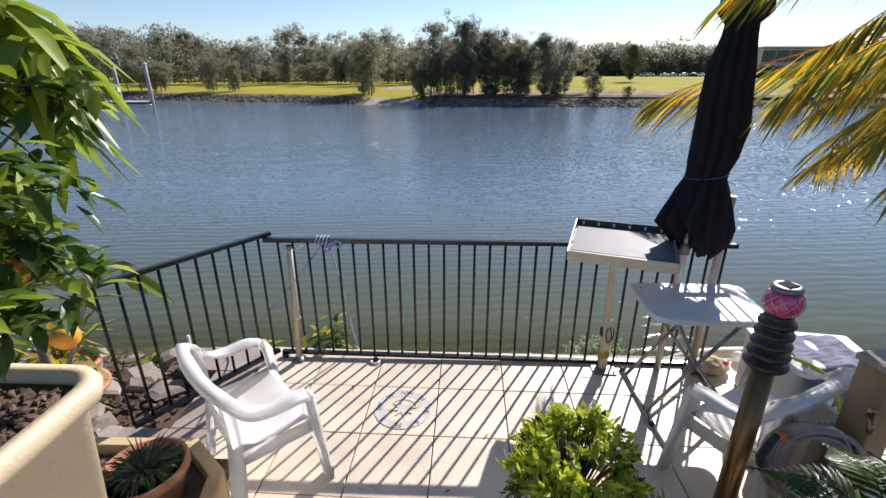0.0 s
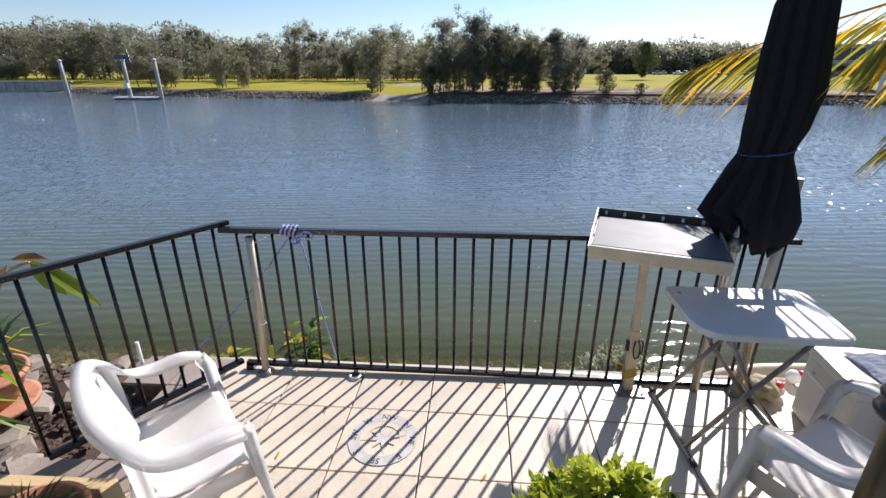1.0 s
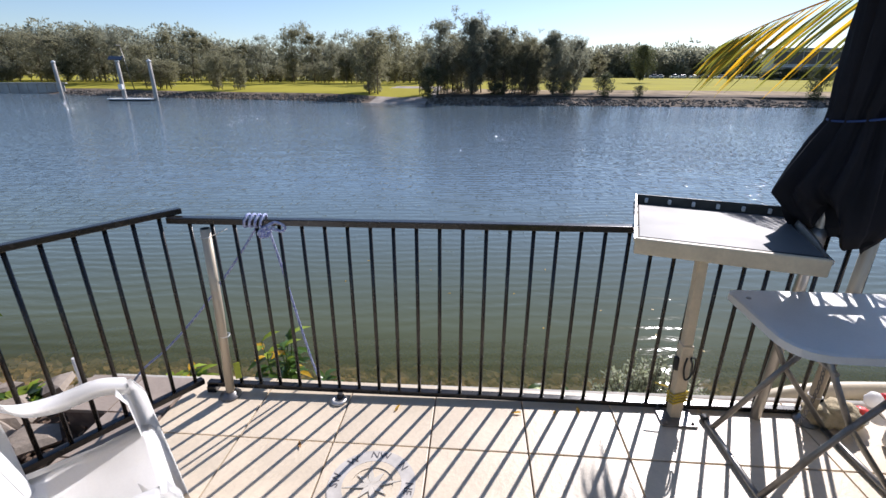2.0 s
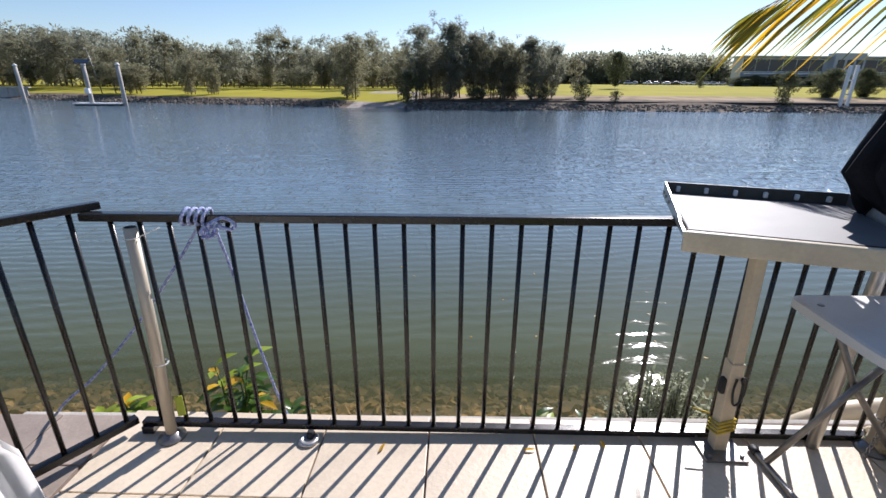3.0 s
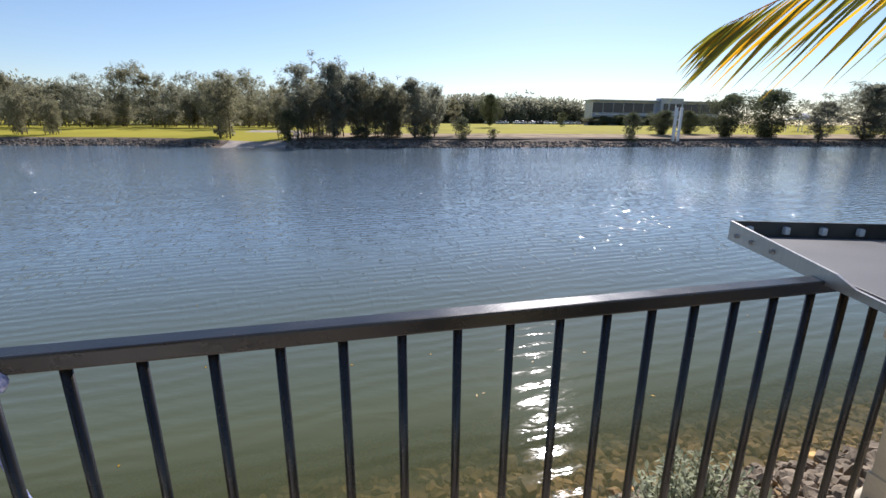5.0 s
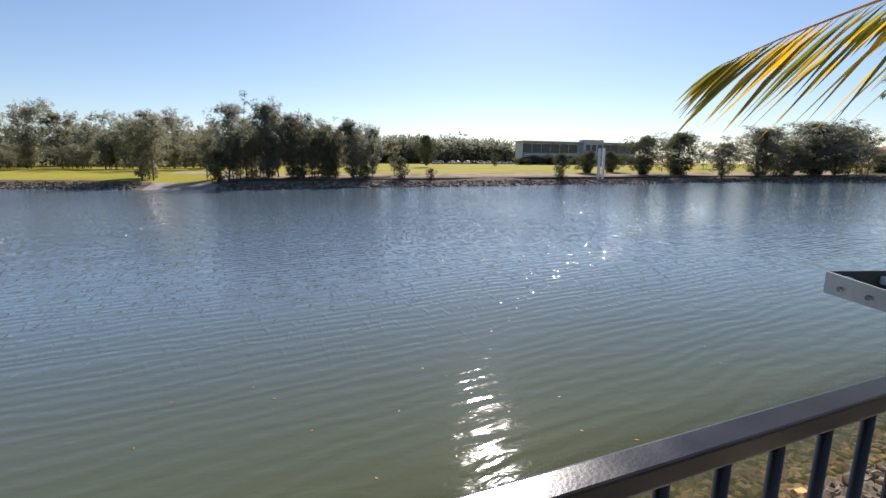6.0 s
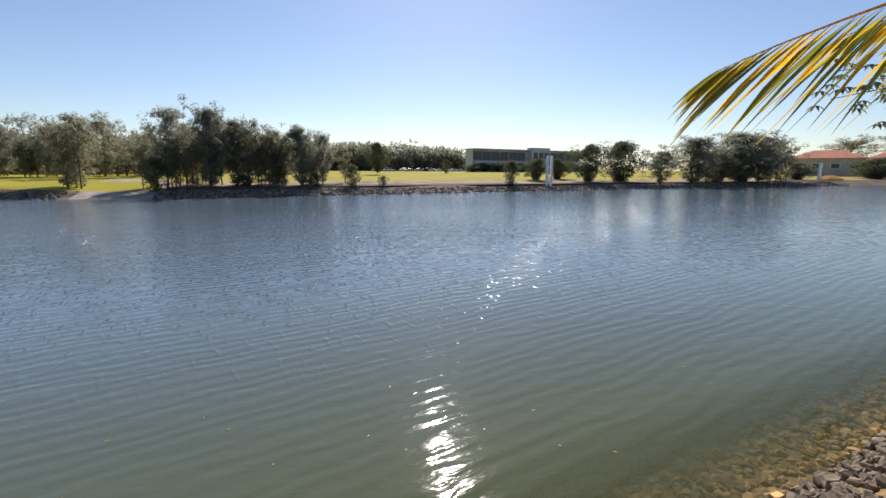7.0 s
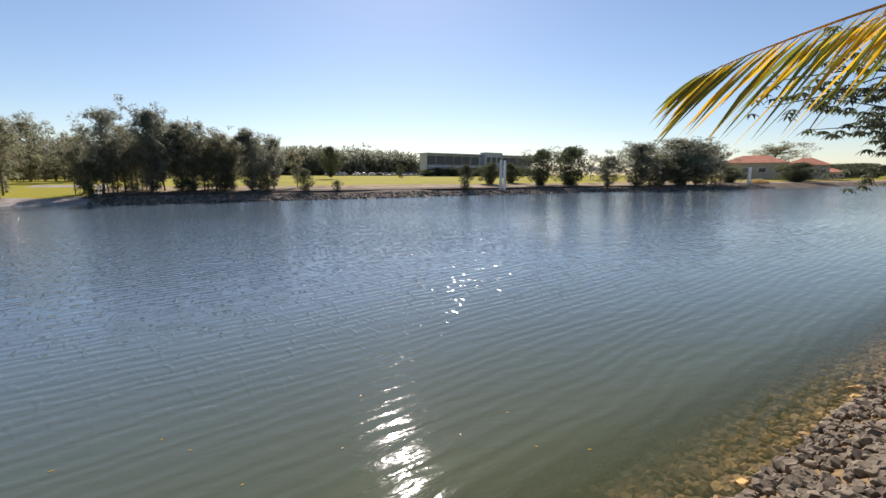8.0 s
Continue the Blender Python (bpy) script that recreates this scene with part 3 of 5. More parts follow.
def office():
    o = thing("office_building", (117, 150, 1.0), "long two-storey white office block with dark glazing", "building")
    part("wall", Box((118, 152.4, 5.2), (55, 4.8, 9.0), 1.0), M_GREYW, o)
    part("roof", Box((118, 152.0, 9.9), (56, 7, 0.4), 1.0, 0.03), M_GREYW, o, "flat grey roof")
    for i in range(13):
        x = 92.4 + i * 4.15
        if abs(x - 121.5) > 5:
            for z, hh in ((7.4, 3.4), (3.0, 2.4)):
                w = part("window", Box((x + 0.1, 149.7 + (x - 116) * 0.017, z), (4.2, 0.2, hh + 0.3), 1.0, 0.02), M_WHITE, o)
                part("pane", Box((x + 0.1, 149.57 + (x - 116) * 0.017, z), (3.95, 0.1, hh), 1.0), M_GLASS, w)
    part("tower", Box((121.5, 149, 5.7), (9.5, 3, 10.4), 1.0, 0.05), M_GREYW, o, "taller pale stair tower")
    for x in (118.8, 121.6, 124.4):
        part("window", Box((x, 147.4, 7.8), (1.9, 0.2, 2.4), 1.0), M_GLASS, o)
    part("porch", Box((118.2, 148, 5.0), (54, 2.4, 0.35), 1.0, 0.03), M_WHITE, o, "white awning slab")
    o.matrix_basis = pose(116.9, 150, 0.6)
    return o


office()


def house(x, y, w, d, h, label, rz=0.0, pitch=1.6):
    o = thing("house", (x, y, 0.2), label, "house", rz=rz)
    part("wall", Box((0, 0, h / 2), (w, d, h)), M_WALLB, o, local=True)
    bm = bmesh.new()
    e = 0.7
    c = [bm.verts.new(p) for p in ((-w / 2 - e, -d / 2 - e, h), (w / 2 + e, -d / 2 - e, h), (w / 2 + e, d / 2 + e, h), (-w / 2 - e, d / 2 + e, h), (-w / 2 + d / 2, 0, h + pitch), (w / 2 - d / 2, 0, h + pitch))]
    for f in ((0, 1, 5, 4), (1, 2, 5), (2, 3, 4, 5), (3, 0, 4), (3, 2, 1, 0)):
        bm.faces.new([c[i] for i in f])
    part("roof", bm, M_ROOF, o, "hipped terracotta tile roof", local=True)
    for i in range(4):
        wx = -w / 2 + (i + 0.5) * w / 4
        f = part("window", Box((wx, -d / 2 - 0.03, h * 0.55), (w * 0.13, 0.12, h * 0.3)), M_WHITE, o, local=True)
        part("pane", Box((wx, -d / 2 - 0.1, h * 0.55), (w * 0.11, 0.06, h * 0.26)), M_GLASS, f, local=True)


house(184, 77.5, 19, 12, 5.6, "two-storey cream house with terracotta hipped roof", -67, 2.7)
house(203.5, 68.5, 13, 10, 5.0, "cream house with steep terracotta hipped roof", -71, 2.6)
house(220, 66, 8, 7, 2.6, "small villa with terracotta hipped roof", -73, 1.4)
sh = thing("picnic_shelter", (104, 84, 0), "small white-roofed park shelter", "shelter")
for dx in (-2.4, 2.4):
    for dy in (-1.5, 1.5):
        part("post", Box((104 + dx, 84 + dy, 1.3), (0.15, 0.15, 2.8)), M_WHITE, sh)
part("roof", lathe([(4.2, 0), (4.1, 0.15), (0.2, 1.5)], 4, (104, 84, 2.6)), M_WHITE, sh)
rr = random.Random(8)
for i in range(12):
    x = 66 + i * 3.6 + rr.uniform(-0.6, 0.6)
    car = thing("parked_car", (x, 186 + rr.uniform(-2, 2), 0.95), "small distant parked car beside the woodland", "car", "cars in the far car park")
    cm = rr.choice((M_WHITE, M_GREYW, M_DARK, M_WHITE))
    part("body", Box((0, 0, 0.65), (2.9, 1.8, 0.75), 0, 0.2), cm, car, local=True)
    part("cabin", Box((0, 0, 1.2), (1.8, 1.5, 0.55), 0, 0.2), M_GLASS, car, local=True)
    for dx in (-0.9, 0.9):
        for dy in (-0.85, 0.85):
            part("wheel", Tube([(dx, dy - 0.1, 0.32), (dx, dy + 0.1, 0.32)], 0.32, 10), M_DARK, car, local=True)


# ---- fence ----
LDIR = Vector((-0.5625, -0.827, 0)).normalized()
CORNER = Vector((-1.288, -0.008, 0))


def rail(p, q, z, w, h):
    bm = bmesh.new()
    d = (q - p)
    c = (p + q) / 2
    return box(bm, (c.x, c.y, z), (d.length, w, h), math.degrees(math.atan2(d.y, d.x)), 0.004)


def baluster(p, z0=0.06, z1=0.965):
    return Tube([(p.x, p.y, z0), (p.x, p.y, z1)], 0.0095, 8)


fence = thing("front_fence", (0, 0, 0), "black powder-coated metal balustrade along the water", "fence")
part("top_rail", rail(Vector((-1.27, 0, 0)), Vector((2.055, 0, 0)), 0.981, 0.042, 0.031), M_BLACK, fence)
bm = Box((0, 0, 0), (3.29, 0.038, 0.026), 0, 0.004)
bm.transform(Matrix.Translation((0.395, 0.002, 0.027)) @ Euler((0, math.atan2(0.024, 3.29), math.atan2(-0.02, 3.29))).to_matrix().to_4x4())
part("bottom_rail", bm, M_BLACK, fence)
for i in range(30):
    x = 0.1348 + (i - 12) * 0.1087
    u = (x + 1.2) / 3.2
    part("baluster", Tube([(x, 0.012 - 0.02 * u, 0.05 - 0.024 * u), (x, 0, 0.968)], 0.0095, 8), M_BLACK, fence)
for x in (-1.22, 1.98):
    part("foot", Box((x, 0, 0.018), (0.05, 0.05, 0.036), 0, 0.004), M_BLACK, fence)
fence2 = thing("side_fence", tuple(CORNER), "black powder-coated metal balustrade beside the garden", "fence")
L_END = CORNER + LDIR * 1.025
part("top_rail", rail(CORNER - LDIR * 0.08, L_END, 1.010, 0.040, 0.028), M_BLACK, fence2)
part("bottom_rail", rail(CORNER - LDIR * 0.02, L_END, 0.055, 0.038, 0.032), M_BLACK, fence2)
for i in range(10):
    part("baluster", baluster(CORNER + LDIR * (0.02 + i * 0.1112), z1=1.0), M_BLACK, fence2)

# ---- terrace floor ----
M_GREEN = mat("citrus_leaf", (0.075, 0.145, 0.02), 0.3, var=0.2, scale=6, island=0.35, trans=0.45, bump=0.1, bscale=60)
# yellow-green leaf; on orange and loquat trees its brightness also paints in sunlight
M_YGREEN = mat("yellow_green_leaf", (0.33, 0.43, 0.04), 0.4, var=0.15, scale=6, island=0.3, trans=0.45)
M_YELLOW = mat("yellowed_leaf", (0.78, 0.47, 0.02), 0.45, var=0.15, scale=4, island=0.25, trans=0.55)
M_PALM = mat("palm_leaf", (0.30, 0.30, 0.04), 0.35, var=0.2, scale=5, island=0.35, trans=0.45)
M_SILVER = mat("silver_leaf", (0.42, 0.45, 0.29), 0.7, var=0.15, scale=8, island=0.3, trans=0.4)
M_BROWNLEAF = mat("dry_leaf", (0.42, 0.20, 0.05), 0.6, var=0.2, scale=8, island=0.3, trans=0.3)
M_TERRA = mat("terracotta", (0.50, 0.23, 0.13), 0.8, var=0.15, scale=9, bump=0.2, bscale=60)
M_POT = mat("cream_resin", (0.72, 0.58, 0.37), 0.55, var=0.06, scale=4, bump=0.15, bscale=110)
M_TIMBER = mat("pale_timber", (0.58, 0.43, 0.22), 0.75, var=0.18, scale=5, bump=0.25, bscale=50, stretch=(0.15, 1, 1))
M_PVC = mat("beige_pvc", (0.62, 0.52, 0.36), 0.45, var=0.1, scale=6)
M_BRASS = mat("bronze_tube", (0.40, 0.27, 0.12), 0.32, 0.9, var=0.15, scale=4, bump=0.04, bscale=100, stretch=(1, 1, 0.1))
M_PINK = mat("pink_glass", (0.75, 0.06, 0.22), 0.1, var=0.2, scale=30, spec=0.7)
M_LIME = mat("lime_hose", (0.42, 0.50, 0.03), 0.4, var=0.12, scale=10)
M_HOSE = mat("grey_hose", (0.34, 0.29, 0.27), 0.55, var=0.15, scale=12)
M_ORANGEP = mat("orange_fitting", (0.80, 0.18, 0.04), 0.4, var=0.1)
M_ORANGE = mat("orange_peel", (0.85, 0.33, 0.02), 0.42, var=0.08, scale=9, bump=0.3, bscale=160)
M_TOWEL = mat("blue_grey_towel", (0.55, 0.58, 0.66), 0.9, scale=9, dark=(0.20, 0.24, 0.38), bump=0.4, bscale=120, stretch=(1, 6, 1))
M_YROPE = mat("yellow_cord", (0.66, 0.48, 0.05), 0.8, var=0.2, scale=40)
M_MULCH = mat("bark_mulch", (0.14, 0.092, 0.06), 0.95, var=0.3, scale=14, bump=0.6, bscale=60, island=0.5)
M_FLAG = mat("flat_stone", (0.30, 0.25, 0.20), 0.85, var=0.18, scale=5, bump=0.4, bscale=40, obj=0.12)
M_WETROCK = mat("drowned_stone", (0.46, 0.28, 0.09), 0.8, var=0.25, scale=8, bump=0.3, bscale=40, island=0.5)
M_INLAY = mat("blue_grey_inlay", (0.58, 0.54, 0.49), 0.5, var=0.12, scale=12)
M_STAR = mat("pale_grey_inlay", (0.60, 0.55, 0.47), 0.5, var=0.1, scale=12)
M_INK = mat("dark_lettering", (0.13, 0.12, 0.12), 0.5, var=0.1)

TROT = -1.1
TM = Matrix.Translation((0, -0.352, 0)) @ pose(0, 0, 0, 0, 0, TROT)
slab = bmesh.new()
box(slab, (0.65, -0.82, -0.105), (4.6, 1.86, 0.18))
box(slab, (-1.64, -0.05, -0.108), (0.56, 0.28, 0.17))
tagged(part("floor_slab", slab, M_GROUT), "grouted slab under the terrace tiles", "floor", kind="structure")
floor_ob = thing("floor", (0, 0, 0), "sunlit beige ceramic terrace tiles with dark joints", "floor", kind="structure")
TILE = 0.459
tile_me = bpy.data.meshes.new("tile")
tb = Box((0, 0, 0), (TILE - 0.008, TILE - 0.008, 0.02), 0, 0.0025)
tb.to_mesh(tile_me)
tb.free()
tile_me.materials.append(M_TILE)
for i in range(-3, 6):
    for j in range(-3, 1):
        o = new("tile", tile_me)
        o.parent = floor_ob
        o.matrix_basis = TM @ pose((i + 0.5) * TILE, (j + 0.5) * TILE, -0.010 + 0.0008 * math.sin(i * 7 + j * 3), 0.06 * math.sin(i * 3 + j), 0.05 * math.cos(i + 5 * j), 0)
side = thing("side_paving", (-1.62, -0.3, 0), "taupe paving tiles beside the fence", "paving", kind="structure")
tap = bpy.data.meshes.new("paver")
tb = Box((0, 0, 0), (0.292, 0.292, 0.02), 0, 0.0025)
tb.to_mesh(tap)
tb.free()
tap.materials.append(M_TILE2)
for i in range(3):
    for j in range(5):
        px, py = -1.535 - i * 0.3, -0.07 - j * 0.3
        if px < -1.36 - 0.72 * max(0.0, -py - 0.1) - 0.52 * (py > -0.25) + 0.0 and not (py > -0.2 and px > -2.0):
            continue
        o = new("paver", tap)
        o.parent = side
        o.matrix_basis = chain(side).inverted() @ pose(px, py + 0.02, -0.011, 0, 0, 0.4 * math.sin(i + j))
kerb = thing("kerb", (0.5, 0.11, -0.1), "pale concrete edge strip below the balustrade", "kerb", kind="structure")
part("kerb_front", Box((0.82, 0.113, -0.113), (4.3, 0.03, 0.2), 0, 0.006), M_CONC, kerb)
part("kerb_side", Box((-1.62, 0.108, -0.11), (0.56, 0.05, 0.19), 0, 0.008), M_CONC, kerb)
steps = thing("steps", (0.1, -2.2, 0), "pale concrete steps up from the terrace", "steps", kind="structure")
for y, z, d in ((-1.95, 0.12, 0.40), (-2.32, 0.27, 0.36), (-2.66, 0.43, 0.36), (-3.6, 0.60, 1.55)):
    part("step", Box((0.05, y, z / 2 - 0.1), (1.5, d, z + 0.2), 0, 0.008), M_CONC, steps)

comp = thing("compass_inlay", (-0.228, -0.575, 0.002), "round blue-grey compass rose set into the tiles", "compass rose", kind="structure")


def ring(r0, r1, z, n=48, a0=0.0, a1=2 * math.pi):
    bm = bmesh.new()
    top = [[bm.verts.new((r * math.cos(a0 + (a1 - a0) * k / n), r * math.sin(a0 + (a1 - a0) * k / n), zz)) for k in range(n + 1)] for r, zz in ((r0, 0), (r0, z), (r1, z), (r1, 0))]
    for a, b in zip(top, top[1:]):
        for k in range(n):
            bm.faces.new((a[k], a[k + 1], b[k + 1], b[k]))
    return bm


part("outer_ring", ring(0.126, 0.187, 0.003), M_INLAY, comp, local=True)
part("pale_ring", ring(0.09, 0.127, 0.0022), M_TILE, comp, local=True)
for k in range(8):
    a = math.pi / 4 * k + 0.2
    bm = bmesh.new()
    L = 0.125 if k % 2 == 0 else 0.085
    v = [bm.verts.new(p) for p in ((0, 0, 0.004), (0.035 * math.cos(a - 0.38), 0.035 * math.sin(a - 0.38), 0.004), (L * math.cos(a), L * math.sin(a), 0.004), (0.035 * math.cos(a + 0.38), 0.035 * math.sin(a + 0.38), 0.004))]
    bm.faces.new(v)
    r = bmesh.ops.extrude_face_region(bm, geom=bm.faces[:])
    for e in r["geom"]:
        if isinstance(e, bmesh.types.BMVert):
            e.co.z = 0.001
    part("star_point", bm, M_STAR, comp, local=True)
for k, word in enumerate(("NW", "N", "NE", "E", "SE", "S", "SW", "W")):
    a = math.pi / 2 - 0.08 - k * math.pi / 4
    cu = bpy.data.curves.new("letter", 'FONT')
    cu.body, cu.size, cu.align_x, cu.align_y, cu.extrude = word, 0.05, 'CENTER', 'CENTER', 0.0006
    tmp = bpy.data.objects.new("letter", cu)
    scene.collection.objects.link(tmp)
    me = bpy.data.meshes.new_from_object(tmp.evaluated_get(bpy.context.evaluated_depsgraph_get()))
    bpy.data.objects.remove(tmp)
    me.materials.clear()
    me.materials.append(M_INK)
    o = new("letter", me)
    o.parent = comp
    o.matrix_basis = pose(0.157 * math.cos(a), 0.157 * math.sin(a), 0.0042, 0, 0, math.degrees(a) - 90)

# ---- posts at the fence ----
pl = thing("rod_holder_post", (-1.13, -0.035, 0), "dull aluminium tube post cable-tied to the balustrade", "post")
part("tube", Tube([(-1.105, -0.04, 0.0), (-1.088, -0.03, 0.5), (-1.08, -0.03, 0.95)], 0.0225, 14), M_AGED, pl)
# dark disc on the capped tube stands for its shaded hollow
part("bore_shade", lathe([(0.019, 0), (0.019, 0.002)], 14, (-1.08, -0.03, 0.9495)), M_DARK, pl, "dark disc painting the shade inside the open end")
part("flange", lathe([(0.055, 0), (0.055, 0.008), (0.035, 0.016), (0.026, 0.03)], 20, (-1.105, -0.04, 0.0)), M_STEEL, pl, "steel base flange")
for z, q in ((0.91, (-0.99, 0.0, 0.94)), (0.37, (-1.075, 0.0, 0.37))):
    part("cable_tie", tube(Tube([(-1.083 + 0.026 * math.cos(a), -0.03 + 0.026 * math.sin(a), z) for a in np.linspace(0, 6.28, 14)], 0.0022, 5), [(-1.06, -0.03, z), q], 0.0022, 5), M_PLASTIC, pl, "white cable tie")
part("ribbon", Box((-1.062, -0.01, 0.14), (0.03, 0.006, 0.1), 25, 0.002), M_LIME, pl, "torn green tape")
dr = thing("floor_drain", (-0.51, -0.052, 0), "small round chrome floor fitting", "drain")
part("bezel", lathe([(0.045, 0), (0.045, 0.008), (0.038, 0.014), (0.022, 0.014), (0.02, 0.004)], 24, (-0.51, -0.052, 0)), M_ALU, dr)
part("rubber_core", lathe([(0.02, 0), (0.02, 0.01), (0.012, 0.03)], 16, (-0.505, -0.03, 0.004)), M_DARK, dr, "black rubber plug")


def rope_line(bm, pts, r=0.006):
    tube(bm, pts, r, 7)


rp = thing("blue_rope", (-0.83, 0.0, 1.0), "blue and white braided rope knotted round the top rail", "rope")
bm, bm1 = bmesh.new(), bmesh.new()
rope_line(bm, curve_pts([(-0.84, 0.035, 0.97), (-1.0, 0.06, 0.76), (-1.24, 0.09, 0.47), (-1.5, 0.11, 0.2), (-1.72, 0.12, 0.01), (-2.1, 0.4, -0.4)], 30))
rope_line(bm1, curve_pts([(-0.80, 0.03, 0.93), (-0.77, 0.06, 0.7), (-0.73, 0.10, 0.35), (-0.69, 0.17, -0.02), (-0.66, 0.4, -0.5)], 24))
part("line", bm, M_WATERROPE, rp)
part("line", bm1, M_WATERROPE, rp)
bm = bmesh.new()
rk = random.Random(4)
for k in range(4):
    x = -0.885 + k * 0.026
    rope_line(bm, [(x + 0.008 * math.sin(a), 0.034 * math.cos(a), 0.984 + 0.03 * math.sin(a)) for a in np.linspace(0, 6.3, 14)], 0.0062)
for k in range(5):
    c = Vector((-0.80 + rk.uniform(-0.02, 0.03), -0.015, 0.955 + rk.uniform(-0.03, 0.015)))
    ax = rand_dir(rk)
    u = ax.orthogonal().normalized()
    w = ax.cross(u)
    rope_line(bm, [c + u * 0.026 * math.cos(a) + w * 0.02 * math.sin(a) for a in np.linspace(0, 6.0, 12)], 0.0062)
rope_line(bm, curve_pts([(-0.79, -0.02, 0.965), (-0.74, -0.02, 0.985), (-0.70, -0.02, 0.965), (-0.715, -0.02, 0.94), (-0.77, -0.02, 0.955)], 16), 0.007)
part("knot", bm, M_WATERROPE, rp)

# ---- cleaning tray on its post ----
TC, TR = Vector((1.262, -0.01, -0.014)), -18.5
tray = thing("bait_table", (1.245, -0.07, 0), "grey-topped fish cleaning tray on a cream metal post", "cleaning table")
TMX = pose(TC.x, TC.y, TC.z, 0, 0, TR)


def tbox(c, s, bev=0.003):
    return box(bmesh.new(), c, s, 0, bev, TMX) if not bev else _bev(c, s, bev)


def _bev(c, s, bev):
    bm = box(bmesh.new(), c, s, 0, bev)
    bm.transform(TMX)
    return bm


W2, D2 = 0.335, 0.31
part("pan", tbox((0, 0, 1.0045), (2 * W2 - 0.01, 2 * D2 - 0.01, 0.008), 0.002), M_CREAM, tray)
part("board", tbox((0, -0.01, 1.0145), (2 * W2 - 0.03, 2 * D2 - 0.05, 0.011), 0.003), M_BOARD, tray, "scuffed grey cutting board")
part("gasket", tbox((0, -D2 + 0.022, 1.0165), (2 * W2 - 0.02, 0.007, 0.012), 0.001), M_DARK, tray, "black edge seal")
part("front_lip", tbox((0, -D2 + 0.008, 0.985), (2 * W2, 0.022, 0.072), 0.009), M_CREAM, tray)
part("back_rim", tbox((0, D2, 1.032), (2 * W2, 0.006, 0.06), 0.001), mat("dark_galvanised", (0.07, 0.068, 0.065), 0.5, 0.3, var=0.2, scale=14), tray, "folded steel back rim")
bm = bmesh.new()
pr = [(-D2, 1.018), (-D2 + 0.10, 1.021), (-D2 + 0.16, 1.036), (D2, 1.062), (D2, 1.001), (-D2, 1.001)]
va = [bm.verts.new((-W2 - 0.004, y, z)) for y, z in pr]
vb = [bm.verts.new((-W2 + 0.003, y, z)) for y, z in pr]
bm.faces.new(va)
bm.faces.new(vb[::-1])
for k in range(6):
    bm.faces.new((va[k], vb[k], vb[(k + 1) % 6], va[(k + 1) % 6]))
bmesh.ops.recalc_face_normals(bm, faces=bm.faces)
bm2 = bm.copy()
bm.transform(TMX)
part("side_rim", bm, M_ALU, tray, "galvanised side plate")
bm2.transform(TMX @ Matrix.Translation((2 * W2, 0, 0)))
part("side_rim", bm2, M_ALU, tray, "galvanised side plate")
# row of six small white blocks along the inside of the back rim
for k in range(6):
    part("white_tab", tbox((-W2 + 0.052 + k * 0.110, D2 - 0.012, 1.036), (0.016, 0.02, 0.024), 0.005), M_PLASTIC, tray, "small white block on the back rim")
for y in (0.08, 0.18, 0.26):
    part("bolt", Tube([TMX @ Vector((-W2 - 0.01, y, 1.024)), TMX @ Vector((-W2 + 0.01, y, 1.024))], 0.007, 8), M_STEEL, tray)
LEAN = Matrix(((1, 0, -0.034, 0), (0, 1, 0, 0), (0, 0, 1, 0), (0, 0, 0, 1)))  # the post stands a little out of plumb
post_bm, sleeve_bm = Box((1.232, -0.068, 0.565), (0.042, 0.044, 0.85), -2, 0.004), Box((1.232, -0.068, 0.215), (0.054, 0.056, 0.43), -2, 0.005)
post_bm.transform(LEAN)
sleeve_bm.transform(LEAN)
part("post", post_bm, M_CREAM, tray)
part("sleeve", sleeve_bm, M_CREAM, tray, "thicker lower sleeve")
part("base_plate", Box((1.232, -0.075, 0.006), (0.17, 0.16, 0.012), -2, 0.003), M_STEEL, tray)
for dx in (-0.065, 0.065):
    for dy in (-0.06, 0.06):
        part("bolt", lathe([(0.009, 0), (0.009, 0.008), (0.003, 0.011)], 6, (1.232 + dx, -0.075 + dy, 0.012)), M_STEEL, tray)
part("loop_cord", Tube(curve_pts([(1.218, -0.102, 0.37), (1.211, -0.106, 0.31), (1.226, -0.106, 0.25), (1.248, -0.106, 0.27), (1.248, -0.104, 0.33), (1.236, -0.102, 0.37), (1.262, -0.094, 0.36), (1.272, -0.086, 0.30), (1.260, -0.094, 0.27)], 30), 0.0045, 6), M_DARK, tray, "black elastic loops")
part("padlock", Box((1.188, -0.07, 0.32), (0.02, 0.03, 0.07), 0, 0.006), M_DARK, tray, "dark padlock")
part("clamp", Tube([(1.12, -0.02, 0.945), (1.2, -0.06, 0.94)], 0.008, 6), M_DARK, tray)
cord = bmesh.new()
for k in range(4):
    z = 0.10 + 0.017 * k
    tube(cord, [(1.232 - 0.034 * z + s * 0.032, -0.068 + t * 0.033, z + 0.012 * (s - t)) for s, t in ((-1, -1), (1, -1), (1, 1), (-1, 1))], 0.005, 5, closed=True)
tube(cord, [(1.2, -0.02, 0.14), (1.14, 0.0, 0.15)], 0.004, 5)
tagged(part("yellow_cord", cord, M_YROPE), "yellow cord wound round a cream post", "cord")

# ---- alloy posts, chain, umbrella ----
pb = thing("rod_holder_post", (1.895, -0.065, 0), "tall aluminium tube post with steel flange", "post")
part("tube", Tube([(1.885, -0.07, 0.0), (1.905, -0.065, 1.35)], 0.026, 14), M_AGED, pb)
part("flange", lathe([(0.06, 0), (0.06, 0.01), (0.04, 0.02), (0.03, 0.035)], 20, (1.885, -0.07, 0.0)), M_STEEL, pb, "steel base flange")
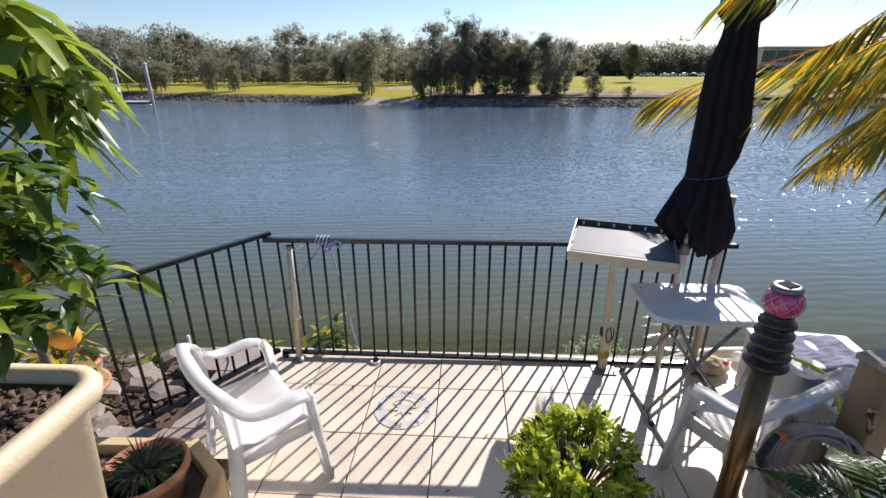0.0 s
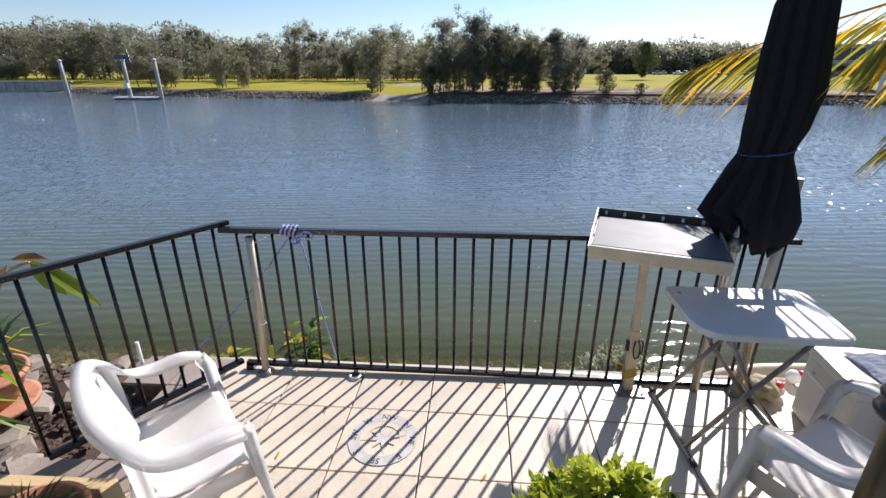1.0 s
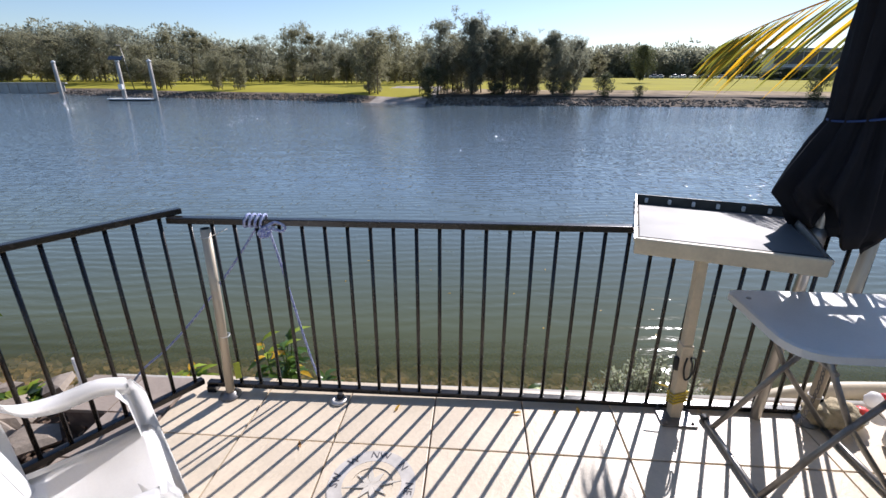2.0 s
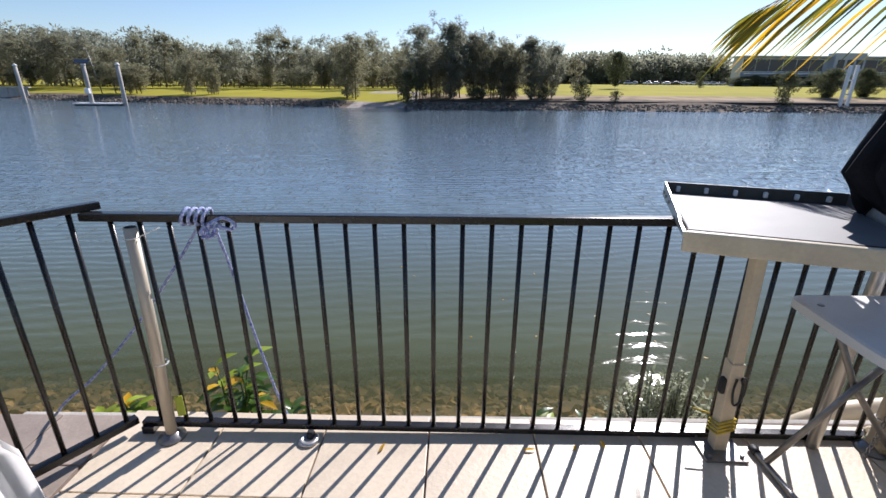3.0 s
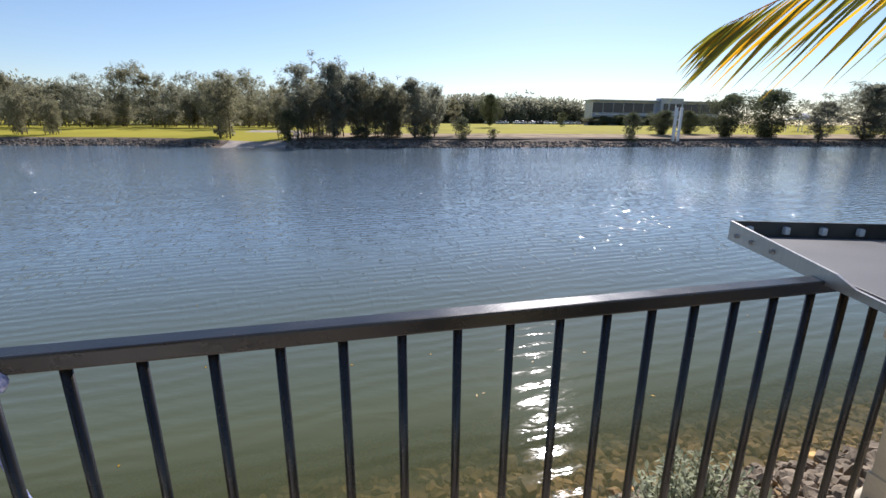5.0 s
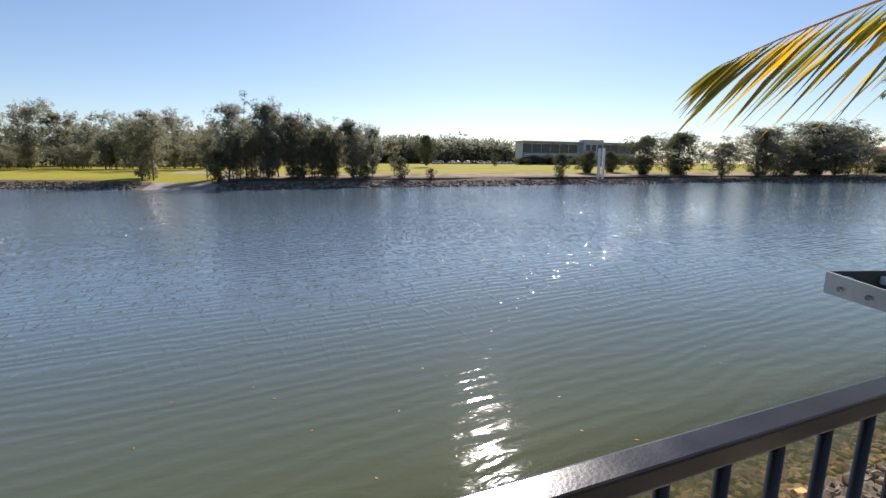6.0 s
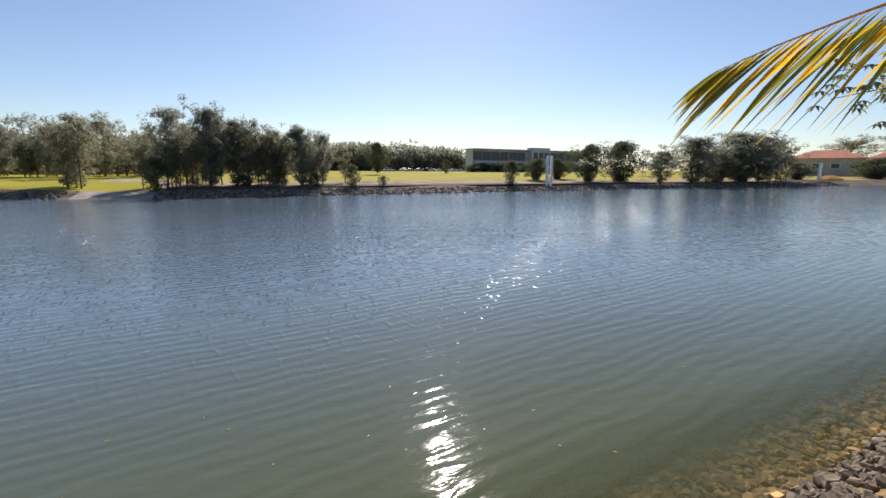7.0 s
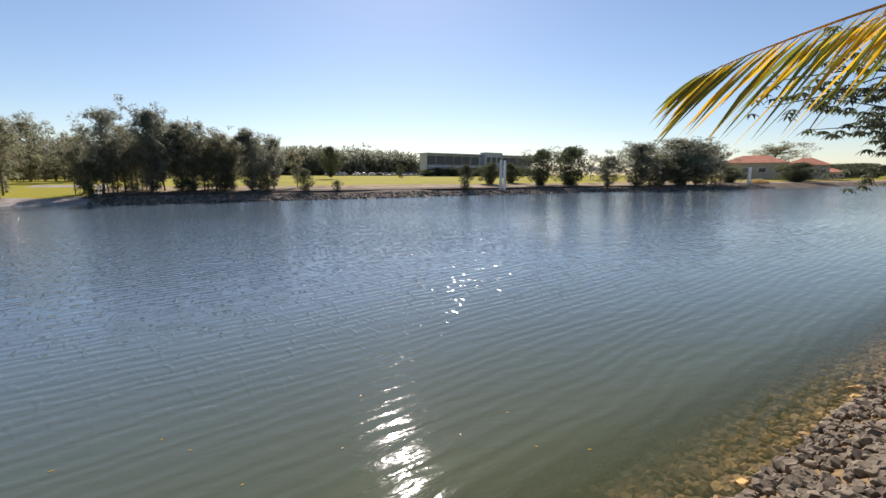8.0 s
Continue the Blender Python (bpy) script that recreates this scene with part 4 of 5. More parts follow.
part("cable_tie", Tube([(1.888 + 0.03 * math.cos(a), -0.07 + 0.03 * math.sin(a), 0.16) for a in np.linspace(0, 6.28, 14)], 0.003, 5), M_PLASTIC, pb)
ch = bmesh.new()
for k in range(26):
    u = k / 25
    c = Vector((1.80 + 0.06 * math.sin(u * 3), -0.075 - 0.05 * u, 0.62 - 0.6 * u))
    d = Vector((0.1, -0.1, -1)).normalized()
    s = (Vector((1, 0, 0)) if k % 2 else Vector((0, 1, 0)))
    tube(ch, [c + d * 0.015 * math.cos(a) + s * 0.008 * math.sin(a) for a in np.linspace(0, 2 * math.pi, 9)[:-1]], 0.0026, 5, closed=True)
tagged(part("steel_chain", ch, M_STEEL), "rusty steel chain hanging beside the post", "chain")


def umbrella():
    t = thing("patio_umbrella", (1.665, -0.055, 0), "closed black patio umbrella tied round its pole", "umbrella")
    part("pole", Tube([(1.645, -0.055, 0), (1.675, -0.055, 1.0), (1.72, -0.06, 2.0), (1.73, -0.06, 2.75)], 0.024, 14), M_ALU, t)
    part("clamp", Tube([(1.673, -0.055, 0.94), (1.676, -0.055, 1.02)], 0.034, 10), M_STEEL, t)
    rows = [(1.025, 1.735, 0.13, 0.11), (1.085, 1.72, 0.185, 0.13), (1.16, 1.695, 0.215, 0.15), (1.26, 1.705, 0.185, 0.14), (1.38, 1.715, 0.145, 0.12), (1.46, 1.715, 0.115, 0.105),
            (1.50, 1.715, 0.112, 0.10), (1.6, 1.73, 0.128, 0.12), (1.78, 1.74, 0.14, 0.13), (1.95, 1.73, 0.132, 0.125), (2.15, 1.725, 0.115, 0.115), (2.30, 1.735, 0.085, 0.085), (2.36, 1.735, 0.08, 0.08), (2.42, 1.735, 0.13, 0.12), (2.62, 1.73, 0.11, 0.11), (2.85, 1.73, 0.03, 0.03)]
    N = 108
    bm = bmesh.new()
    rings = []
    for i, (z, cx, rx, ry) in enumerate(rows):
        rr = []
        for k in range(N):
            a = 2 * math.pi * k / N
            fold = 1 + 0.13 * math.sin(11 * a + 0.9 * math.sin(z * 3)) * (1.3 if z < 1.4 else 0.7) + 0.06 * math.sin(23 * a + z * 5) + 0.03 * math.sin(5 * a + z * 9)
            zz = z + (0.09 * math.sin(2 * a + 0.6) + 0.05 * math.sin(5 * a + 1.0) + 0.02 * math.sin(11 * a)) * max(0, (1.30 - z) / 0.31)
            rr.append(bm.verts.new((cx + rx * fold * math.cos(a), -0.06 + ry * fold * math.sin(a), zz)))
        rings.append(rr)
    for A, B in zip(rings, rings[1:]):
        for k in range(N):
            f = bm.faces.new((A[k], A[(k + 1) % N], B[(k + 1) % N], B[k]))
            f.smooth = True
    # turned-in hem gives the cloth its thickness
    inner = [bm.verts.new(Vector((rows[0][1], -0.06, v.co.z + 0.03)) + Vector((v.co.x - rows[0][1], v.co.y + 0.06, 0)) * 0.9) for v in rings[0]]
    for k in range(N):
        bm.faces.new((rings[0][(k + 1) % N], rings[0][k], inner[k], inner[(k + 1) % N]))
    bm.faces.new(inner)
    part("canopy", bm, M_FABRIC, t)
    part("tie_strap", Tube([(1.715 + 0.122 * math.cos(a), -0.06 + 0.11 * math.sin(a), 1.485 + 0.02 * math.cos(a)) for a in np.linspace(0, 6.2, 40)], 0.0045, 6), mat("blue_strap", (0.03, 0.07, 0.22), 0.7), t, "blue tie strap")


umbrella()


# ---- folding table ----
def folding_table():
    t = thing("folding_table", (1.69, -0.38, 0), "white plastic folding table with crossed steel legs", "table")
    bm = bmesh.new()
    corners = [(1.31, -0.11, 0.05), (1.29, -0.62, 0.15), (1.97, -0.645, 0.07), (2.06, -0.12, 0.1)]
    out = []
    for i, (x, y, r) in enumerate(corners):
        p = Vector((x, y, 0))
        a = (Vector((*corners[i - 1][:2], 0)) - p).normalized()
        b = (Vector((*corners[(i + 1) % 4][:2], 0)) - p).normalized()
        for k in range(9):
            u = k / 8
            out.append(p + a * r * (1 - u) ** 2 + b * r * u ** 2)
    lo = [bm.verts.new((p.x, p.y, 0.708)) for p in out]
    c = sum(out, Vector()) / len(out)
    mid = [bm.verts.new((p.x, p.y, 0.738)) for p in out]
    hi = [bm.verts.new((c.x + (p.x - c.x) * 0.975, c.y + (p.y - c.y) * 0.965, 0.744)) for p in out]
    for A, B in ((lo, mid), (mid, hi)):
        for k in range(len(out)):
            bm.faces.new((A[k], A[(k + 1) % len(out)], B[(k + 1) % len(out)], B[k]))
    bm.faces.new(hi)
    bm.faces.new(lo[::-1])
    bmesh.ops.recalc_face_normals(bm, faces=bm.faces)
    part("tabletop", bm, M_SHELL, t)
    part("screw_cap", lathe([(0.011, 0), (0.009, 0.003)], 10, (1.36, -0.2, 0.744)), M_STEEL, t)
    for y, s in ((-0.17, 1), (-0.56, 1)):
        part("leg", Tube([(1.37, y, 0.02), (1.62, y + 0.012, 0.36), (1.86, y, 0.70)], 0.0125, 8), M_STEEL, t)
        part("leg", Tube([(1.92, y + 0.03, 0.02), (1.65, y + 0.036, 0.36), (1.46, y + 0.03, 0.70)], 0.0125, 8), M_STEEL, t)
    for x, a, b in ((1.37, -0.1, -0.66), (1.92, -0.07, -0.62)):
        f = part("foot_bar", Tube([(x, a, 0.016), (x, b, 0.016)], 0.013, 8), M_STEEL, t)
        for yy in (a, b):
            part("rubber_foot", Tube([(x, yy - 0.02, 0.017), (x, yy + 0.02, 0.017)], 0.0165, 8), M_DARK, f)
    part("brace", Tube([(1.5, -0.17, 0.62), (1.5, -0.56, 0.62)], 0.01, 8), M_STEEL, t)


folding_table()


# ---- plastic chairs ----
def strip(bm, rows, thick=0.006):
    """A curved shell through rows of points, with thickness."""
    V = [[bm.verts.new(p) for p in r] for r in rows]
    fs = []
    for a, b in zip(V, V[1:]):
        for k in range(len(a) - 1):
            f = bm.faces.new((a[k], a[k + 1], b[k + 1], b[k]))
            f.smooth = True
            fs.append(f)
    bmesh.ops.solidify(bm, geom=fs, thickness=thick)


def plastic_chair(label):
    t = thing("plastic_chair", (0, 0, 0), label, "chair", "white plastic garden chairs")
    # seat: dished, rolled down at the front
    bm = bmesh.new()
    rows = []
    for y, z, w in ((-0.21, 0.42, 0.215), (-0.12, 0.402, 0.235), (0, 0.405, 0.248), (0.12, 0.418, 0.255), (0.2, 0.425, 0.257), (0.235, 0.415, 0.255), (0.25, 0.385, 0.25), (0.252, 0.335, 0.245)):
        rows.append([(w * u, y, z + 0.018 * abs(u) ** 3) for u in np.linspace(-1, 1, 11)])
    strip(bm, rows)
    part("seat", bm, M_PLASTIC, t, local=True)
    # back: curved shell with vertical slots
    for k in range(9):
        u0, u1 = -0.88 + k * 0.196, -0.88 + k * 0.196 + 0.188
        bm = bmesh.new()
        rows = []
        for z in np.linspace(0.42, 0.785, 7):
            y = -0.20 - (z - 0.42) * 0.31
            w = 0.205 + (z - 0.42) * 0.16
            rows.append([(w * u, y + 0.06 * u * u, z) for u in np.linspace(u0, u1, 3)])
        strip(bm, rows)
        part("back_slat", bm, M_PLASTIC, t, local=True)
    # one rail runs from arm to arm over the back
    top = [(-0.275, 0.20, 0.625), (-0.29, 0.10, 0.645), (-0.285, -0.04, 0.64), (-0.275, -0.15, 0.67), (-0.255, -0.24, 0.77), (-0.18, -0.295, 0.82), (0, -0.315, 0.832), (0.18, -0.295, 0.82), (0.255, -0.24, 0.77), (0.275, -0.15, 0.67), (0.285, -0.04, 0.64), (0.29, 0.10, 0.645), (0.275, 0.20, 0.625)]
    C = curve_pts(top, 72)
    bm = bmesh.new()
    rows = []
    for i, p in enumerate(C):
        u = abs(i / 36 - 1)
        o = Vector((p.x, p.y - 0.05, 0)).normalized() if u < 0.75 else Vector((math.copysign(1, p.x), 0, 0))
        w = 0.038
        rows.append([p - o * w + Vector((0, 0, -0.026)), p - o * w * 0.88, p + Vector((0, 0, 0.004)), p + o * w * 0.88, p + o * w + Vector((0, 0, -0.034))])
    strip(bm, rows, 0.005)
    part("top_rail", bm, M_PLASTIC, t, local=True)
    for s in (-1, 1):
        bm = bmesh.new()
        rows = []
        for z, y, x in ((0.632, 0.215, 0.275), (0.58, 0.245, 0.277), (0.42, 0.262, 0.273), (0.2, 0.285, 0.285), (0.0, 0.305, 0.298)):
            w = 0.055 if z > 0.3 else 0.034
            rows.append([(s * (x - 0.07), y - w * 1.2, z), (s * x, y - w, z), (s * (x + 0.003), y, z), (s * (x - 0.035), y + 0.006, z)])
        strip(bm, rows, 0.005)
        part("front_leg", bm, M_PLASTIC, t, local=True)
        bm = bmesh.new()
        rows = []
        for z, y, x in ((0.74, -0.25, 0.25), (0.6, -0.235, 0.235), (0.42, -0.225, 0.215), (0.2, -0.255, 0.235), (0.0, -0.29, 0.26)):
            rows.append([(s * (x - 0.085), y - 0.012, z), (s * x, y - 0.006, z), (s * (x + 0.004), y + 0.03, z), (s * (x - 0.004), y + 0.055, z)])
        strip(bm, rows, 0.005)
        part("back_leg", bm, M_PLASTIC, t, local=True)
        bm = bmesh.new()
        strip(bm, [[(s * 0.246, y, 0.33), (s * 0.252, y, 0.42), (s * 0.258, y, 0.425)] for y in np.linspace(-0.2, 0.24, 6)], 0.005)
        part("side_apron", bm, M_PLASTIC, t, local=True)
    bm = bmesh.new()
    strip(bm, [[(x, -0.215, 0.30 + 0.05 * (abs(x) / 0.2) ** 2 * -1), (x, -0.205, 0.36), (x, -0.2, 0.42)] for x in np.linspace(-0.2, 0.2, 7)], 0.005)
    part("back_apron", bm, M_PLASTIC, t, local=True)
    return t


chair = plastic_chair("white plastic garden chair standing in full sun beside the fence")
chair.matrix_basis = pose(-0.95, -1.07, 0, 0, 0, -47) @ Matrix.Diagonal((1.1, 0.84, 0.98, 1))
ch2 = copy_thing(chair, pose(1.68, -1.06, 0, 0, 0, 30))
tagged(ch2, "white plastic garden chair drawn up to the folding table")

# ---- cool box, towel, lime hose ----
cb = thing("cool_box", (2.4, -0.45, 0), "white plastic cool box with lid", "cool box", rz=-8)
part("body", Box((0, 0, 0.2), (0.60, 0.42, 0.39), 0, 0.02), M_SHELL, cb, local=True)
part("lid", Box((0, 0, 0.425), (0.62, 0.44, 0.055), 0, 0.015), M_SHELL, cb, local=True)
for s in (-1, 1):
    part("handle", Tube([(s * 0.31, -0.1, 0.33), (s * 0.34, -0.1, 0.34), (s * 0.34, 0.1, 0.34), (s * 0.31, 0.1, 0.33)], 0.01, 6), M_PLASTIC, cb, local=True)
bm = bmesh.new()
rows = []
for v in np.linspace(0, 1, 22):
    row = []
    for u in np.linspace(0, 1, 14):
        x = 2.22 + 0.42 * u
        y = -0.30 - 0.5 * v
        z = 0.462 + 0.012 * math.sin(9 * u + 4 * v) * math.sin(7 * v) ** 2 + 0.006 * math.sin(23 * u)
        over = max(0, -0.66 - y)
        z -= over * 1.9
        y = max(y, -0.70 + 0.02 * math.sin(14 * u)) if over else y
        row.append((x, y, max(z, 0.06)))
    rows.append(row)
strip(bm, rows, 0.006)
tagged(part("towel", bm, M_TOWEL), "crumpled blue and white striped towel draped over the cool box", "towel")
gh = thing("lime_hose", (1.9, -0.72, 0), "lime green garden hose looped beside the cool box", "hose")
part("loop", Tube(curve_pts([(1.88, -0.70, 0.0), (1.87, -0.70, 0.25), (1.90, -0.69, 0.44), (2.0, -0.68, 0.53), (2.15, -0.7, 0.52), (2.3, -0.76, 0.42), (2.38, -0.80, 0.2), (2.4, -0.82, 0.0)], 36), 0.0125, 8), M_LIME, gh)

# ---- solar light on its pole ----
sl = thing("solar_garden_light", (1.05, -1.84, 0.1), "bronze pole light with ribbed collar and pink glass globe", "garden light")
SX, SY = 1.05, -1.84
M_BRONZE = mat("dark_bronze", (0.20, 0.125, 0.055), 0.34, 0.9, var=0.2, scale=4, bump=0.04, bscale=100, stretch=(1, 1, 0.1))
M_COLLAR = mat("blackened_metal", (0.085, 0.07, 0.055), 0.36, 0.85, var=0.2, scale=20)
part("pole", Tube([(SX, SY, 0.37), (SX, SY, 1.32)], 0.032, 20), M_BRONZE, sl)
prof = []
for k in range(5):
    z = 1.275 + k * 0.034
    r = 0.060 - k * 0.0028
    prof += [(0.036, z), (r * 0.96, z + 0.005), (r, z + 0.013), (r * 0.93, z + 0.021), (0.037, z + 0.028)]
prof += [(0.036, 1.447), (0.032, 1.452)]
part("ribbed_collar", lathe(prof, 28, (SX, SY, 0)), M_COLLAR, sl, "stacked ribbed metal collar")
part("globe", lathe([(0.028, 0), (0.043, 0.018), (0.0475, 0.04), (0.043, 0.065), (0.036, 0.076)], 24, (SX, SY, 1.447)), M_PINK, sl, "pink crackled glass globe")
net = bmesh.new()
for k in range(10):
    for s in (1, -1):
        tube(net, [(SX + (0.0285 + 0.0195 * math.sin(math.pi * u) + 0.008 * u) * math.cos(2 * math.pi * k / 10 + s * 1.3 * u), SY + (0.0285 + 0.0195 * math.sin(math.pi * u) + 0.008 * u) * math.sin(2 * math.pi * k / 10 + s * 1.3 * u), 1.447 + 0.076 * u) for u in np.linspace(0, 1, 7)], 0.0012, 4)
part("mesh_net", net, M_ALU, sl, "thin wire net over the globe")
part("cap", lathe([(0.037, 0), (0.04, 0.008), (0.038, 0.016), (0.03, 0.019)], 24, (SX, SY, 1.522)), M_STEEL, sl)
part("solar_cell", Box((SX, SY, 1.5425), (0.038, 0.038, 0.004), 20, 0.001), M_GLASS, sl, "small dark solar cell")
sl.matrix_basis = pose(1.246, -1.587, -0.324) @ Matrix.Diagonal((1.213, 1.213, 1.213, 1))


# ---- hose post ----
hp = thing("tap_post", (1.82, -1.42, 0), "brown timber post carrying a brass tap", "post")
M_OAK = mat("brown_timber", (0.40, 0.25, 0.13), 0.6, var=0.2, scale=5, bump=0.25, bscale=50, stretch=(1, 1, 0.15))
part("post", Box((1.86, -1.42, 0.5), (0.13, 0.13, 1.0), 12, 0.012), M_OAK, hp)
part("cap", Box((1.86, -1.42, 1.01), (0.15, 0.15, 0.03), 12, 0.006), M_STEEL, hp, "dark post cap")
part("tap", tube(Tube([(1.80, -1.48, 0.80), (1.77, -1.53, 0.80), (1.765, -1.54, 0.76)], 0.014, 8), [(1.78, -1.515, 0.80), (1.78, -1.515, 0.85), (1.75, -1.52, 0.855)], 0.008, 8), M_BRASS, hp, "brass tap")
hr = thing("hose_reel_box", (1.72, -1.30, 0), "cream plastic hose box with moulded ribs", "hose box")
part("body", Box((1.75, -1.27, 0.34), (0.26, 0.2, 0.64), 12, 0.05), M_PVC, hr)
for k in range(5):
    part("rib", Box((1.69 + k * 0.028, -1.385 + k * 0.004, 0.62), (0.012, 0.02, 0.11), 12, 0.004), M_PVC, hr)
rk = random.Random(9)
hose = thing("garden_hose", (1.65, -1.46, 0.3), "coiled grey garden hose hung on the post", "hose")
for k in range(7):
    c = Vector((1.62 + 0.012 * k, -1.43 - 0.008 * k, 0.50 + rk.uniform(-0.015, 0.015)))
    a0, b0 = 0.135 + rk.uniform(-0.02, 0.02), 0.20 + rk.uniform(-0.02, 0.03)
    part("loop", Tube([c + Vector((0.9 * a0 * math.cos(a), -0.35 * a0 * math.cos(a) + 0.01 * math.sin(3 * a), b0 * math.sin(a))) for a in np.linspace(0, 2 * math.pi, 27)[:-1]], 0.0105, 7, closed=True), M_HOSE, hose)
part("nozzle", Tube([(1.49, -1.45, 0.66), (1.45, -1.47, 0.62), (1.425, -1.48, 0.57), (1.44, -1.48, 0.53)], [0.015, 0.017, 0.019, 0.022], 10), M_DARK, hose, "black spray nozzle")
part("connector", Tube([(1.535, -1.44, 0.64), (1.49, -1.45, 0.66)], 0.018, 10), M_ORANGEP, hose, "orange hose connector")

# ---- planters and plants ----
tr = thing("trough_planter", (-1.3, -2.25, 0.62), "large cream resin trough planter filled with dark soil", "planter")


def rounded_rect(cx, cy, w, d, r, z, n=6):
    pts = []
    for sx, sy, a0 in ((1, 1, 0), (-1, 1, 90), (-1, -1, 180), (1, -1, 270)):
        for k in range(n + 1):
            a = radians(a0 + 90 * k / n)
            pts.append((cx + sx * (w / 2 - r) + r * math.cos(a), cy + sy * (d / 2 - r) + r * math.sin(a), z))
    return pts


def loft(rows, caps=(True, True)):
    bm = bmesh.new()
    R = [[bm.verts.new(p) for p in row] for row in rows]
    n = len(R[0])
    for a, b in zip(R, R[1:]):
        for k in range(n):
            f = bm.faces.new((a[k], a[(k + 1) % n], b[(k + 1) % n], b[k]))
            f.smooth = True
    if caps[0]:
        bm.faces.new(R[0][::-1])
    if caps[1]:
        bm.faces.new(R[-1])
    return bm


PX, PY = -1.30, -2.29
part("body", loft([rounded_rect(PX, PY, 0.78, 0.48, 0.07, 0.60), rounded_rect(PX, PY, 0.86, 0.56, 0.08, 1.25), rounded_rect(PX, PY, 0.93, 0.63, 0.10, 1.265), rounded_rect(PX, PY, 0.94, 0.64, 0.10, 1.30), rounded_rect(PX, PY, 0.92, 0.62, 0.10, 1.325), rounded_rect(PX, PY, 0.86, 0.56, 0.08, 1.325), rounded_rect(PX, PY, 0.83, 0.53, 0.08, 1.23)], (True, False)), M_POT, tr)
part("soil", loft([rounded_rect(PX, PY, 0.83, 0.53, 0.08, 1.20), rounded_rect(PX, PY, 0.845, 0.545, 0.08, 1.285)]), M_SOIL, tr, "dark potting soil")
bm = bmesh.new()
rk = random.Random(21)
for _ in range(900):
    stone(bm, rk, (PX + rk.uniform(-0.39, 0.39), PY + rk.uniform(-0.24, 0.24), 1.288), rk.uniform(0.008, 0.022), 0.5)
tagged(part("bark_chips", bm, M_MULCH), "loose bark chips on the trough soil", "mulch", kind="stuff")
part("terrace_pad", Box((-1.6, -2.7, 0.23), (1.6, 1.5, 0.74), 0, 0.01), M_CONC, tagged(thing("upper_terrace", (-1.6, -2.7, 0), "raised concrete terrace beside the steps", "terrace", kind="structure")))


def citrus():
    t = thing("orange_tree", (-1.42, -2.2, 1.2), "potted orange tree with glossy leaves and ripe fruit", "tree")
    r = random.Random(31)
    tb = bmesh.new()
    trunk = curve_pts([(-1.42, -2.2, 1.2), (-1.45, -2.12, 1.5), (-1.40, -2.05, 2.0), (-1.38, -2.0, 2.65)], 12)
    tube(tb, trunk, [0.022 - 0.0012 * i for i in range(13)], 8)
    tips = []
    for k in range(128):
        s = trunk[r.randrange(3, 13) if k % 3 == 0 else r.randrange(3, 9)]
        a = r.uniform(0, 6.28)
        L = r.uniform(0.22, 0.60)
        e = s + Vector((math.cos(a) * L, math.sin(a) * L, r.uniform(-0.28, 0.22)))
        if e.x > -0.86:
            e.x = -0.87 - r.uniform(0, 0.2)
        e.y = min(e.y, -1.72)
        e.z = max(e.z, 1.52 + 0.35 * max(0, -1.0 - e.x) * (e.y < -2.0))
        m = s.lerp(e, 0.5) + Vector((0, 0, 0.06))
        tube(tb, [s, m, e], [0.007, 0.005, 0.002], 5)
        tips += [(m, e - s), (s.lerp(e, 0.75) + Vector((0, 0, 0.02)), e - s), (e, e - s)]
    part("trunk", tb, M_BARK, t)
    lb = bmesh.new()
    for p, d in tips:
        for _ in range(14):
            dd = (d.normalized() * 0.5 + rand_dir(r) + Vector((0, 0, -0.15))).normalized()
            # a third of the leaves take the brighter colour, as if sunlit
            leaf(lb, p + rand_dir(r) * 0.05, dd, Vector((0, 0, 1)) + rand_dir(r) * 0.5, r.uniform(0.06, 0.11), r.uniform(0.028, 0.046), 0.25, 1 if r.random() < 0.32 else 0)
    part("foliage", lb, [M_GREEN, M_YGREEN], t)
    for x, y, z, s in ((-1.035, -1.985, 1.605, 0.042), (-1.06, -1.87, 1.345, 0.040), (-1.3, -1.8, 1.5, 0.04), (-1.15, -2.0, 1.62, 0.04)):
        part("orange", lathe([(0.004, -s), (s * 0.5, -s * 0.86), (s * 0.86, -s * 0.5), (s, 0), (s * 0.87, s * 0.5), (s * 0.5, s * 0.85), (0.006, s * 0.94)], 18, (x, y, z)), M_ORANGE, t, "ripe orange fruit")


citrus()


def long_leaf_plant():
    t = thing("loquat_tree", (-1.75, -1.35, -0.1), "young tree with long drooping yellow-green leaves", "tree")
    r = random.Random(12)
    tb = bmesh.new()
    stem = curve_pts([(-1.75, -1.35, -0.15), (-1.72, -1.36, 0.8), (-1.58, -1.45, 1.6), (-1.30, -1.56, 2.16)], 14)
    tube(tb, stem, [0.025 - 0.0012 * i for i in range(15)], 7)
    lb = bmesh.new()
    for k in range(8):
        s = stem[r.randrange(12, 15)]
        a = r.uniform(-1.2, 1.6)
        e = s + Vector((math.cos(a) * 0.2, math.sin(a) * 0.16, r.uniform(0.0, 0.16)))
        tube(tb, [s, e], [0.006, 0.003], 5)
        for j in range(14):
            b = r.uniform(0, 6.28)
            d = Vector((math.cos(b), math.sin(b), r.uniform(-0.5, 0.4)))
            leaf(lb, e, d, Vector((0, 0, 1)), r.uniform(0.16, 0.26), r.uniform(0.045, 0.065), 0.75, 1 if r.random() < 0.9 else 0, 0.2)
    part("trunk", tb, M_BARK, t)
    part("foliage", lb, [M_GREEN, M_YGREEN], t)


long_leaf_plant()


